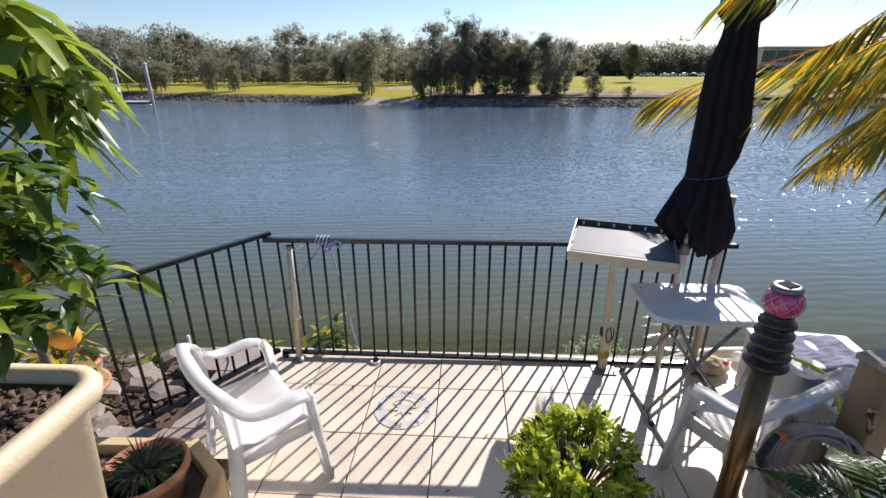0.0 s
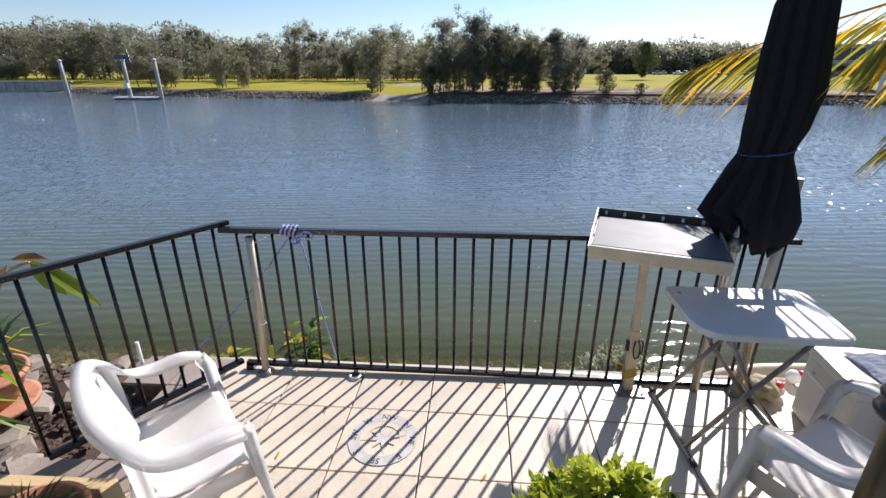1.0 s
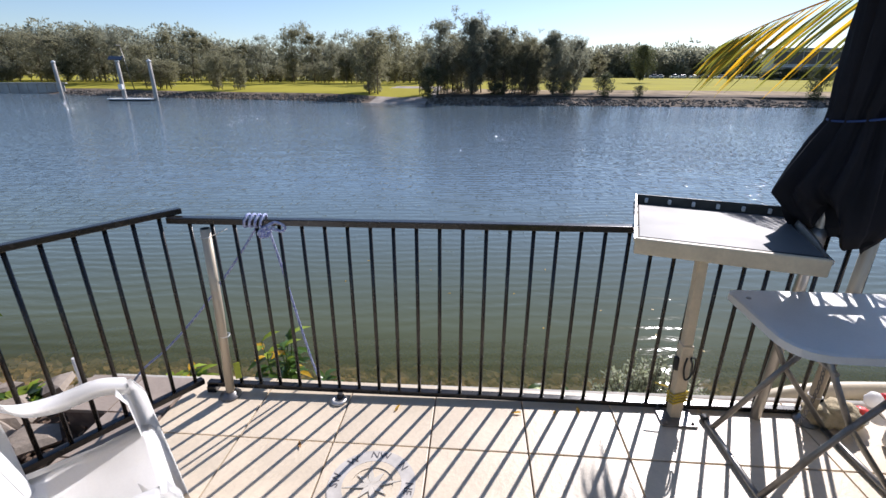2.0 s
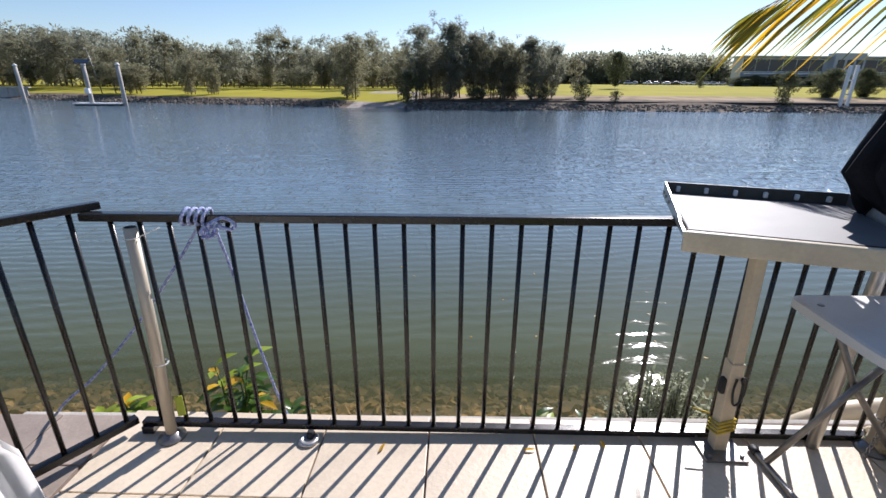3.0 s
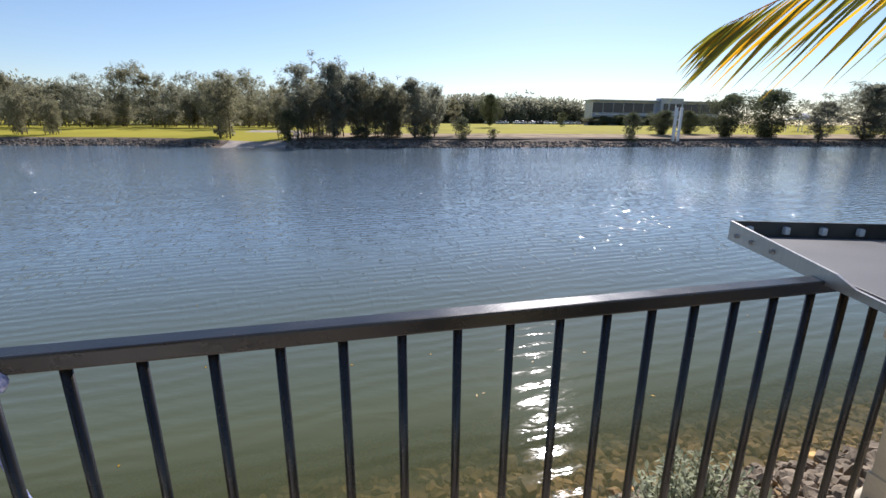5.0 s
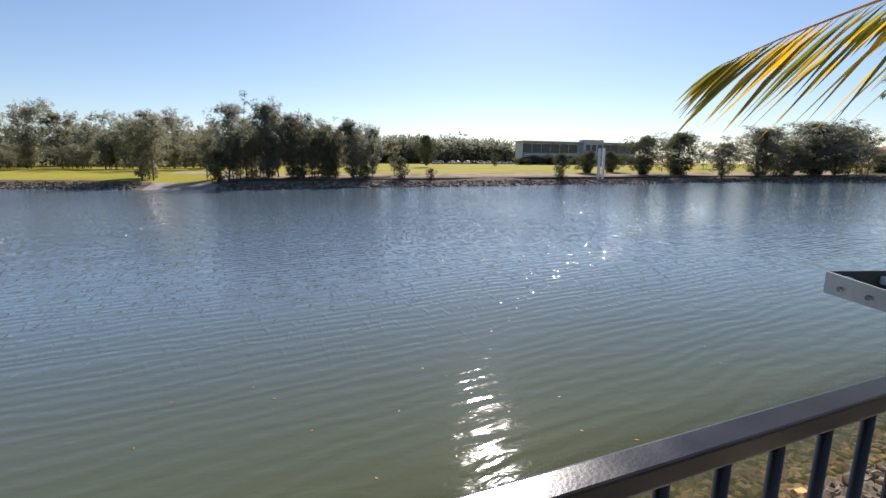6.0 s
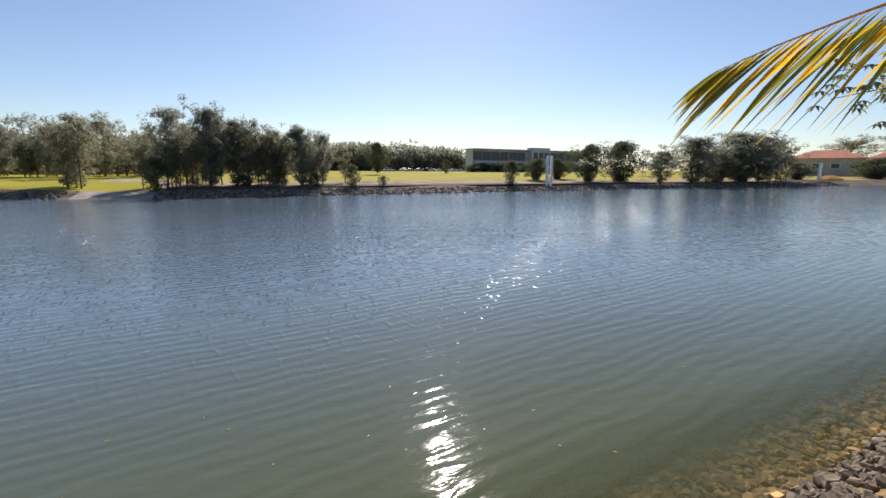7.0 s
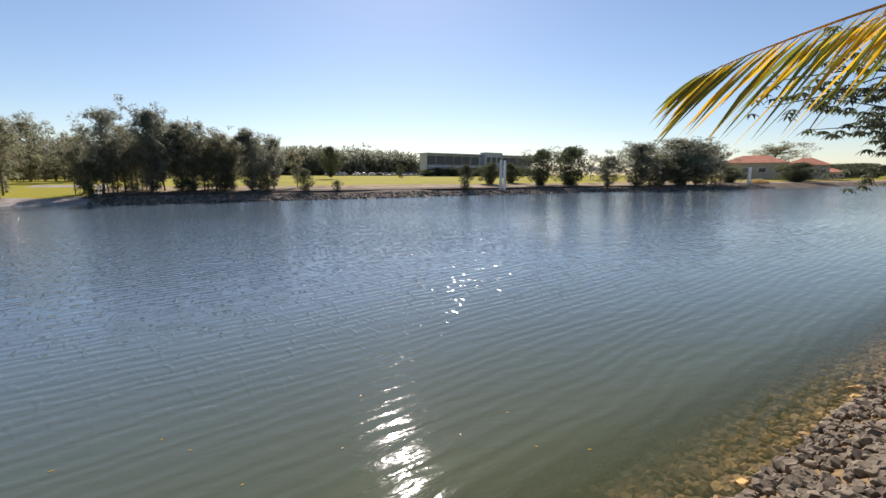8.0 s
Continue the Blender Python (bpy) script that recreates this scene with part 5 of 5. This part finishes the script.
def frangipani():
    t = thing("frangipani", (-2.6, -0.5, -0.1), "bare-stemmed frangipani with a few large leaves", "shrub")
    tb = bmesh.new()
    tube(tb, curve_pts([(-2.62, -0.62, -0.12), (-2.35, -0.66, 0.35), (-2.12, -0.66, 0.78), (-2.06, -0.64, 0.90), (-2.12, -0.62, 1.0), (-2.3, -0.6, 1.03)], 20), [0.014] * 10 + [0.010] * 11, 8)
    tube(tb, curve_pts([(-2.06, -0.64, 0.88), (-1.98, -0.6, 0.97), (-1.9, -0.58, 1.0)], 6), 0.008, 7)
    part("stem", tb, mat("pale_bark", (0.42, 0.38, 0.30), 0.8, var=0.2, scale=20), t)
    for p, d, L, w, m, b in (((-1.9, -0.58, 1.0), (0.5, 0.1, -0.75), 0.2, 0.085, M_YGREEN, 0.1), ((-1.9, -0.57, 1.0), (0.8, 0.1, -0.6), 0.32, 0.07, M_YGREEN, 0.2), ((-1.97, -0.6, 1.02), (0.7, 0.1, 0.12), 0.17, 0.05, M_BROWNLEAF, 0.2), ((-2.0, -0.6, 0.99), (-0.3, -0.2, -0.6), 0.14, 0.05, M_BROWNLEAF, 0.2), ((-2.3, -0.6, 1.03), (-0.8, -0.3, 0.1), 0.25, 0.08, M_GREEN, 0.4), ((-2.28, -0.6, 1.03), (-0.1, -0.5, 0.2), 0.25, 0.08, M_GREEN, 0.4)):
        bm = bmesh.new()
        leaf(bm, Vector(p), Vector(d), Vector((0.1, -0.6, 0.9)), L, w, b, 0, 0.15)
        part("leaf", bm, m, t)


frangipani()


def strappy(name, label, c, n, L, w, mats, seed, spread=1.0, up=1.0, cat="plant"):
    t = thing(name, c, label, cat)
    r = random.Random(seed)
    bm = bmesh.new()
    for _ in range(n):
        a = r.uniform(0, 6.28)
        d = Vector((math.cos(a) * spread, math.sin(a) * spread, up * r.uniform(0.5, 1.3)))
        leaf(bm, Vector(c) + Vector((math.cos(a), math.sin(a), 0)) * r.uniform(0, 0.05), d, Vector((0, 0, 1)), L * r.uniform(0.6, 1.15), w * r.uniform(0.7, 1.2), r.uniform(0.4, 0.9), r.choice(range(len(mats))))
    tagged(part("foliage", bm, mats, t), kind="stuff")
    return t


tp = thing("terracotta_bowl", (-2.62, -0.45, -0.06), "wide terracotta bowl pot on a saucer", "pot")
part("bowl", lathe([(0.13, 0), (0.17, 0.06), (0.215, 0.17), (0.235, 0.175), (0.235, 0.205), (0.215, 0.21), (0.205, 0.17)], 28, (-2.62, -0.45, 0.0)), M_TERRA, tp)
part("saucer", lathe([(0.18, 0), (0.24, 0.02), (0.245, 0.045), (0.225, 0.045)], 28, (-2.62, -0.45, -0.04)), M_TERRA, tp, "terracotta saucer")
strappy("bromeliad", "yellow-green strappy plant in the terracotta bowl", (-2.62, -0.45, 0.17), 60, 0.72, 0.035, [M_YGREEN, M_GREEN, M_YELLOW], 3, 0.8, 1.7)
strappy("strappy_plant", "arching green strap-leaved plant behind the bowl", (-2.75, -0.95, 0.05), 80, 1.1, 0.04, [M_YGREEN, M_GREEN], 4, 0.8, 1.8)
strappy("leafy_groundcover", "small bright green leafy clump by the stones", (-2.35, -0.02, -0.12), 90, 0.16, 0.05, [M_YGREEN, M_GREEN], 5, 0.9, 0.9)

bx = thing("timber_planter", (-1.5, -1.5, -0.1), "low pale timber planter box with bark mulch", "planter")
for c, s, rz in (((-1.66, -1.08, 0.07), (0.62, 0.06, 0.18), 1), ((-1.06, -1.52, 0.07), (0.07, 0.5, 0.2), 12), ((-1.55, -1.72, 0.07), (0.9, 0.06, 0.18), 0), ((-1.98, -1.4, 0.07), (0.06, 0.62, 0.18), 0), ((-1.22, -1.19, 0.075), (0.34, 0.07, 0.2), -40)):
    part("board", Box(c, s, rz, 0.006), M_TIMBER, bx)
part("mulch_bed", Box((-1.55, -1.42, 0.02), (0.85, 0.6, 0.16), 0, 0.02), M_SOIL, bx, "brown mulch")
bm = bmesh.new()
rk = random.Random(2)
for _ in range(260):
    stone(bm, rk, (rk.uniform(-1.92, -1.3), rk.uniform(-1.66, -1.14), 0.105), rk.uniform(0.01, 0.028), 0.35)
tagged(part("wood_chips", bm, M_MULCH), "loose wood chips in the timber planter", "mulch", kind="stuff")
tub = thing("terracotta_tub", (-1.36, -1.38, 0.08), "round terracotta tub with trailing grass", "pot")
part("tub", lathe([(0.13, 0), (0.185, 0.2), (0.2, 0.2), (0.2, 0.235), (0.18, 0.24), (0.17, 0.19)], 28, (-1.38, -1.40, 0.08)), M_TERRA, tub)
part("soil", lathe([(0.16, 0), (0.165, 0.02)], 20, (-1.38, -1.40, 0.25)), M_SOIL, tub)
strappy("mondo_grass", "dark trailing mondo grass in the terracotta tub", (-1.38, -1.40, 0.27), 320, 0.25, 0.010, [M_GREEN, M_LEAF_DARK, M_LEAF_DARK], 6, 0.8, 1.3)


def dome_shrub():
    t = thing("clipped_shrub", (0.64, -1.5, 0), "rounded bright green shrub in a low planter", "shrub")
    r = random.Random(17)
    part("planter", loft([rounded_rect(0.64, -1.52, 0.36, 0.36, 0.04, 0.0), rounded_rect(0.64, -1.52, 0.44, 0.44, 0.05, 0.38), rounded_rect(0.64, -1.52, 0.40, 0.40, 0.05, 0.385), rounded_rect(0.64, -1.52, 0.39, 0.39, 0.05, 0.35)]), M_POT, t, "cream square planter")
    tb, lb = bmesh.new(), bmesh.new()
    for k in range(150):
        d = rand_dir(r)
        d.z = abs(d.z) * 0.9 + 0.06
        d.normalize()
        rad = r.uniform(0.82, 1.04)
        e = Vector((0.64, -1.52, 0.44)) + Vector((d.x * 0.29, d.y * 0.27, d.z * 0.32)) * rad
        b = Vector((0.64 + d.x * 0.07, -1.52 + d.y * 0.07, 0.36))
        tube(tb, [b, b.lerp(e, 0.6) + Vector((0, 0, 0.03)), e], [0.004, 0.003, 0.0015], 4)
        for _ in range(17):
            dd = (d * 0.75 + rand_dir(r)).normalized()
            # upper leaves mostly lime, lower ones green: sunlight from above put into the colour
            leaf(lb, e + rand_dir(r) * 0.02 - d * r.uniform(0, 0.05), dd, d, r.uniform(0.035, 0.065), r.uniform(0.015, 0.024), 0.1, 1 if d.z > 0.2 and r.random() < 0.9 else 0)
    tagged(part("twig_mass", tb, M_BARK, t), kind="stuff")
    part("foliage", lb, [M_GREEN, mat("sunlit_lime_leaf", (0.50, 0.56, 0.035), 0.4, var=0.15, scale=9, island=0.3, trans=0.45)], t)


dome_shrub()


def fern(c, n, L, seed, label):
    t = thing("fern", c, label, "fern")
    r = random.Random(seed)
    bm, rb = bmesh.new(), bmesh.new()
    for k in range(n):
        a = 2 * math.pi * (k + r.random() * 0.6) / n
        P = curve_pts([Vector(c), Vector(c) + Vector((math.cos(a) * L * 0.45, math.sin(a) * L * 0.45, L * 0.32)), Vector(c) + Vector((math.cos(a) * L, math.sin(a) * L, L * 0.12))], 22)
        tube(rb, P, 0.003, 4)
        for i in range(3, 22):
            d = (P[i] - P[i - 1]).normalized()
            s = d.cross(Vector((0, 0, 1))).normalized()
            w = 0.11 * math.sin(math.pi * min(i / 22 + 0.12, 1)) + 0.01
            for q in (-1, 1):
                leaf(bm, P[i], s * q + d * 0.5, Vector((0, 0, 1)), w, 0.022, 0.15)
    tagged(part("twig_mass", rb, M_GREEN, t), kind="stuff")
    tagged(part("foliage", bm, M_GREEN, t), kind="stuff")


fern((1.48, -2.02, 0.72), 9, 0.42, 8, "dark green fern by the hose post")
bed = thing("side_bed", (1.6, -2.3, 0), "raised stone-edged garden bed", "garden bed", kind="structure")
part("edging", Box((1.6, -2.3, 0.3), (1.3, 1.0, 0.6), 0, 0.02), M_CONC, bed)
part("soil", Box((1.6, -2.3, 0.61), (1.2, 0.9, 0.06), 0, 0.02), M_SOIL, bed)
strappy("grass_tuft", "small tuft of green grass beside the light pole", (1.16, -1.42, 0.0), 40, 0.34, 0.012, [M_YGREEN, M_GREEN], 14, 0.5, 1.3)


# ---- palm ----
def palm():
    t = thing("palm_tree", (4.3, -0.6, -0.2), "palm with arching green and yellowing fronds", "palm")
    r = random.Random(6)
    part("trunk", Tube([(4.3, -0.6, -0.2), (4.25, -0.58, 1.2), (4.15, -0.55, 2.6)], [0.13, 0.11, 0.10], 14), M_BARK, t)
    lines = [
        ([(4.15, -0.55, 2.6), (3.4, 0.15, 2.5), (2.55, 0.87, 2.185), (2.12, 1.23, 1.99), (1.92, 1.47, 1.865)], 1.8, 0.75),
        ([(4.15, -0.55, 2.6), (3.9, 0.6, 2.5), (3.4, 1.05, 2.35), (2.85, 1.35, 2.12)], 1.3, 0.9),
        ([(4.15, -0.55, 2.6), (3.5, -0.50, 2.75), (2.8, -0.42, 2.52), (2.2, -0.38, 2.2), (1.9, -0.33, 1.98)], 1.0, 0.5),
        ([(4.15, -0.55, 2.6), (3.6, -0.25, 2.62), (3.0, 0.05, 2.3), (2.5, 0.2, 1.9)], 0.95, 0.6),
        ([(4.15, -0.55, 2.6), (3.5, -0.5, 2.5), (2.85, -0.45, 2.15), (2.4, -0.42, 1.78)], 1.0, 0.5),
        ([(4.15, -0.55, 2.6), (3.6, -0.1, 2.75), (3.0, 0.2, 2.6), (2.5, 0.3, 2.25)], 1.0, 0.7),
        ([(4.15, -0.55, 2.6), (3.5, -0.75, 2.62), (2.9, -0.8, 2.4), (2.5, -0.8, 2.1)], 1.0, 0.4),
        ([(4.15, -0.55, 2.6), (3.2, -0.72, 2.95), (2.3, -0.65, 2.82), (1.45, -0.5, 2.47)], 1.0, 0.7),
        ([(4.15, -0.55, 2.6), (3.55, -0.6, 2.4), (2.95, -0.55, 2.0), (2.55, -0.5, 1.6)], 1.0, 0.5),
        ([(4.15, -0.55, 2.6), (4.5, 0.3, 2.9), (4.9, 0.8, 2.6), (5.3, 1.0, 2.0)], 0.8, 0.3),
        ([(4.15, -0.55, 2.6), (4.7, -1.2, 2.9), (5.2, -1.7, 2.5)], 0.8, 0.3),
        ([(4.15, -0.55, 2.6), (3.9, -1.3, 2.9), (3.7, -1.9, 2.4)], 0.8, 0.3),
    ]
    lines += [
        ([(4.15, -0.55, 2.6), (3.5, -0.85, 2.65), (2.9, -0.65, 2.3), (2.62, -0.25, 1.9), (2.5, 0.1, 1.55)], 1.15, 0.75, 0.75),
        ([(4.15, -0.55, 2.6), (3.5, -1.0, 2.75), (2.85, -0.85, 2.5), (2.5, -0.5, 2.1), (2.4, -0.1, 1.72)], 1.15, 0.8, 0.75),
    ]
    for P, L, yel, *more in lines:
        sp = more[0] if more else 0.0 if P[-1][1] > 1 else 0.35
        C = curve_pts(P, 120)
        rib = part("frond", Tube(C, [0.014 - 0.0001 * i for i in range(121)], 6), M_YELLOW, t, "arching palm frond")
        bm = bmesh.new()
        for i in range(12, 121, 1 if sp > 0.5 else 3 if sp == 0 else 2):
            d = (C[min(i + 1, 120)] - C[i - 1]).normalized()
            s = d.cross(Vector((0, 0, 1))).normalized()
            u = i / 120
            ln = L * (0.66 - (0.5 if sp == 0 else 0.44) * u + 0.05 * r.random())
            for q in (-1, 1):
                dd = (d * (0.85 + 0.4 * u) * (1 - 0.7 * sp) + s * q * (0.34 - 0.2 * u + 0.7 * sp) + Vector((0, 0, -0.30 - 0.22 * r.random() - 0.32 * (1 - u) * (sp == 0)))).normalized()
                leaf(bm, C[i] + rand_dir(r) * 0.008, dd, Vector((0, 0, 1)) + s * q, ln * r.uniform(0.75, 1.1), 0.013 if sp > 0.5 else 0.019 if sp == 0 else 0.018, (0.08 if sp == 0 else 0.2) + 0.2 * r.random(), 1 if r.random() < yel * (0.65 if q > 0 else 0.5) else 0, 0.3)
        tagged(part("leaf_fan", bm, [M_PALM, M_YELLOW], rib), kind="stuff")


palm()


def bank_tree():
    t = thing("umbrella_tree", (16.1, 1.3, -0.6), "broadleaf tree leaning over the near bank", "tree")
    r = random.Random(44)
    tb, lb = bmesh.new(), bmesh.new()
    T = curve_pts([(16.1, 1.3, -0.8), (15.9, 1.8, 1.0), (15.2, 2.7, 2.6), (14.8, 3.0, 4.0)], 12)
    tube(tb, T, [0.14 - 0.008 * i for i in range(13)], 8)
    for k in range(26):
        s = T[r.randrange(5, 13)]
        e = s + Vector((r.uniform(-2.4, 1.0), r.uniform(0.2, 2.8), r.uniform(-0.5, 1.2)))
        tube(tb, [s, s.lerp(e, 0.5) + Vector((0, 0, 0.2)), e], [0.03, 0.02, 0.008], 5)
        for u in (0.55, 0.75, 0.9, 1.0):
            for j in range(3):
                p = s.lerp(e, u) + rand_dir(r) * 0.3
                for q in range(8):
                    a = q * 0.785
                    leaf(lb, p, Vector((math.cos(a), math.sin(a), -0.25)), Vector((0, 0, 1)), r.uniform(0.17, 0.25), 0.06, 0.4)
    part("trunk", tb, M_BARK, t)
    part("foliage", lb, M_LEAF_DARK, t)


bank_tree()


# ---- plants outside the fence ----
def broadleaf(c, stems, seed, label, hgt):
    t = thing("broadleaf_shrub", c, label, "shrub")
    r = random.Random(seed)
    tb, lb = bmesh.new(), bmesh.new()
    for k in range(stems):
        b = Vector(c) + Vector((r.uniform(-0.12, 0.12), r.uniform(-0.06, 0.06), 0))
        e = b + Vector((r.uniform(-0.1, 0.1), r.uniform(-0.08, 0.05), hgt * r.uniform(0.6, 1.05)))
        tube(tb, [b, e], [0.006, 0.003], 5)
        for j in range(9):
            p = b.lerp(e, 0.35 + 0.65 * j / 8)
            a = j * 2.4 + r.random()
            leaf(lb, p, Vector((math.cos(a), math.sin(a), r.uniform(0.1, 0.8))), Vector((0, 0, 1)), r.uniform(0.09, 0.15), r.uniform(0.035, 0.05), 0.35, r.choice((0, 0, 1, 1, 2)) if p.z > e.z - 0.1 else 0)
    tagged(part("twig_mass", tb, M_GREEN, t), kind="stuff")
    part("foliage", lb, [M_GREEN, M_YGREEN, M_YELLOW], t)


broadleaf((-1.0, 0.26, -0.25), 6, 5, "broadleaf seedling with reddish tips outside the fence", 0.42)
broadleaf((-0.76, 0.27, -0.25), 3, 6, "small broadleaf seedling outside the fence", 0.28)
broadleaf((-1.55, 0.26, -0.22), 5, 7, "low bright green seedlings beside the paving", 0.2)
broadleaf((0.62, 0.30, -0.3), 3, 9, "low yellow-green weed at the slab edge", 0.2)


def silver_bush():
    t = thing("silver_bush", (1.45, 0.75, -0.75), "silvery grey-green bush growing on the rocks", "shrub")
    r = random.Random(23)
    tb, lb = bmesh.new(), bmesh.new()
    for k in range(90):
        a = r.uniform(0, 6.28)
        q = r.random() ** 0.6
        e = Vector((1.45 + 0.42 * q * math.cos(a), 0.72 + 0.24 * q * math.sin(a), -0.67 + (0.48 - 0.24 * q * q) * r.uniform(0.7, 1.05)))
        b = Vector((1.45 + 0.1 * math.cos(a), 0.75 + 0.08 * math.sin(a), -0.78))
        tube(tb, [b, b.lerp(e, 0.5), e], [0.006, 0.004, 0.002], 4)
        for j in range(34):
            p = b.lerp(e, 0.35 + 0.65 * j / 33)
            leaf(lb, p, rand_dir(r) + Vector((0, 0, 0.7)), Vector((0, 0, 1)), r.uniform(0.03, 0.052), 0.014, 0.0)
    tagged(part("twig_mass", tb, M_BARK, t), kind="stuff")
    part("foliage", lb, M_SILVER, t)


silver_bush()
bpipe = thing("curved_pipe", (2.1, 0.34, -0.4), "thick beige plastic pipe curving over the bank", "pipe")
part("pipe", Tube(curve_pts([(1.72, 0.5, -0.62), (1.82, 0.38, -0.36), (1.97, 0.33, -0.19), (2.2, 0.33, -0.12), (2.6, 0.34, -0.10), (3.2, 0.36, -0.12)], 30), 0.05, 12), M_PVC, bpipe)
fl = thing("fishing_float", (2.30, 0.12, 0), "small red and white fishing float at the fence end", "float")
part("body", lathe([(0.01, -0.045), (0.04, -0.02), (0.045, 0.01), (0.03, 0.04), (0.008, 0.05)], 16, (2.30, 0.05, 0.045)), M_PLASTIC, fl)
part("tip", lathe([(0.02, 0), (0.028, 0.012), (0.01, 0.03)], 12, (2.335, 0.04, 0.07)), mat("red_paint", (0.7, 0.03, 0.03), 0.4), fl, "red tip")
st = thing("pvc_stake", (-2.0, 0.0, -0.15), "short white plastic stake standing among stones", "stake")
part("stake", Tube([(-2.0, 0.02, -0.2), (-2.0, 0.02, 0.16)], 0.012, 10), M_PLASTIC, st)

# ---- garden stones and the rock bank ----
gst = thing("garden_stones", (-2.4, -0.5, -0.15), "flat pale stones set in the garden soil", "stones", kind="structure")
rk = random.Random(41)
for k in range(34):
    x, y = rk.uniform(-3.4, -2.02), rk.uniform(-1.0, 0.15)
    if y < -0.35 and x > -1.95:
        continue
    bm = bmesh.new()
    stone(bm, rk, (x, y, -0.10), rk.uniform(0.06, 0.15), 0.3)
    part("stone", bm, M_FLAG, gst)
bm = bmesh.new()
for k in range(700):
    x, y = rk.uniform(-3.2, -1.5), rk.uniform(-1.05, 0.12)
    if x > -1.36 + 0.722 * (y - 0.03) - 0.05 and y > -0.8:
        continue
    stone(bm, rk, (x, y, -0.115), rk.uniform(0.012, 0.035), 0.35)
tagged(part("leaf_litter", bm, M_MULCH), "brown leaf litter and chips on the garden soil", "litter", kind="stuff")

bank = thing("rock_bank", (2, 1, -1), "bank of broken grey-brown stones down to the water", "rocks", kind="structure")
rk = random.Random(77)
meshes = []
for k in range(14):
    bm = bmesh.new()
    stone(bm, rk, (0, 0, 0), rk.uniform(0.05, 0.09), 0.6)
    me = bpy.data.meshes.new("stone")
    bm.to_mesh(me)
    bm.free()
    me.materials.append(M_ROCK)
    meshes.append(me)


def bank_z(y):
    return float(np.interp(y, (0.13, 0.85, 1.74, 3.2, 5.5), (-0.2, -0.82, -1.5, -1.90, -2.4)))


inv = chain(bank).inverted()
placed = 0
rest, wet = bmesh.new(), bmesh.new()
for k in range(9800):
    x = rk.uniform(-5.5, 12.5)
    y = 0.2 + 4.1 * rk.random() ** 1.3
    z = bank_z(y)
    s = rk.uniform(0.032, 0.075) * (1.5 if rk.random() < 0.06 else 1)
    if y < 1.75 and 2.0 < x < 6.0 and y > 0.8 and placed < 300:
        o = new("stone", rk.choice(meshes))
        o.parent = bank
        q = s / 0.07
        o.matrix_basis = inv @ pose(x, y, z + 0.015, rk.uniform(-35, 10), rk.uniform(-25, 25), rk.uniform(0, 360)) @ Matrix.Diagonal((q, q, q, 1))
        placed += 1
    else:
        stone(rest if y < 1.75 else wet, rk, (x, y, z + (0.015 if y < 1.7 else -0.02)), s * (1 if y < 1.75 else 1.2), 0.55)
tagged(part("loose_stones", rest, M_ROCK, bank), kind="stuff")
tagged(part("drowned_stones", wet, M_WETROCK, bank), kind="stuff")
fd = random.Random(19)
fb = bmesh.new()
for k in range(26):
    c = Vector((fd.uniform(-3, 6), fd.uniform(2.6, 9), WATER_Z + 0.004))
    leaf(fb, c, Vector((fd.uniform(-1, 1), fd.uniform(-1, 1), 0)), Vector((0, 0, 1)), fd.uniform(0.03, 0.06), 0.02, 0, 0, 0.05)
tagged(part("floating_leaves", fb, M_YELLOW), "few small pale leaves floating on the water", "leaves", kind="stuff")

# ---- cloth bundle by the fence foot, and leaf litter on the tiles ----
rb = thing("cloth_bundle", (2.02, -0.06, 0), "crumpled beige rags heaped by the foot of the fence", "rags")
for k, (x, y, s, h) in enumerate(((1.94, -0.07, 0.075, 0.09), (2.03, -0.08, 0.085, 0.12), (2.10, -0.06, 0.07, 0.08))):
    bm = bmesh.new()
    bmesh.ops.create_icosphere(bm, subdivisions=4, radius=1.0)
    for v in bm.verts:
        q = v.co.copy()
        f = 1 + 0.22 * noise.noise(q * 1.7 + Vector((k * 7, 0, 0))) + 0.10 * noise.noise(q * 5 + Vector((0, k * 3, 0)))
        v.co = Vector((x + q.x * s * f, y + q.y * s * f, max(0.0, h * 0.45 + q.z * h * 0.6 * f)))
    for f in bm.faces:
        f.smooth = True
    part("rag", bm, mat("beige_rag", (0.55, 0.46, 0.30) if k < 2 else (0.62, 0.60, 0.55), 0.95, var=0.2, scale=25, bump=0.6, bscale=120), rb)
part("red_cap", lathe([(0.028, 0), (0.03, 0.01), (0.028, 0.022), (0.01, 0.03)], 16, (2.12, -0.085, 0.075)), mat("red_plastic", (0.65, 0.05, 0.04), 0.4, var=0.1), rb, "small red plastic cap")
lr = random.Random(27)
lb = bmesh.new()
for x, y in ((0.33, -0.78), (0.62, -0.10), (0.75, -0.09), (-0.2, -0.12), (-0.62, -0.35), (1.05, -0.6), (1.2, -0.95), (0.4, -0.1), (-0.75, -0.75), (0.1, -1.2)):
    a = lr.uniform(0, 6.28)
    leaf(lb, Vector((x, y, 0.006)), Vector((math.cos(a), math.sin(a), 0.05)), Vector((0, 0, 1)), lr.uniform(0.03, 0.06), 0.014, 0.0, lr.choice((0, 1)), 0.2)
tagged(part("fallen_leaves", lb, [M_BROWNLEAF, M_YELLOW]), "few small dry leaves lying on the tiles", "leaves", kind="stuff")
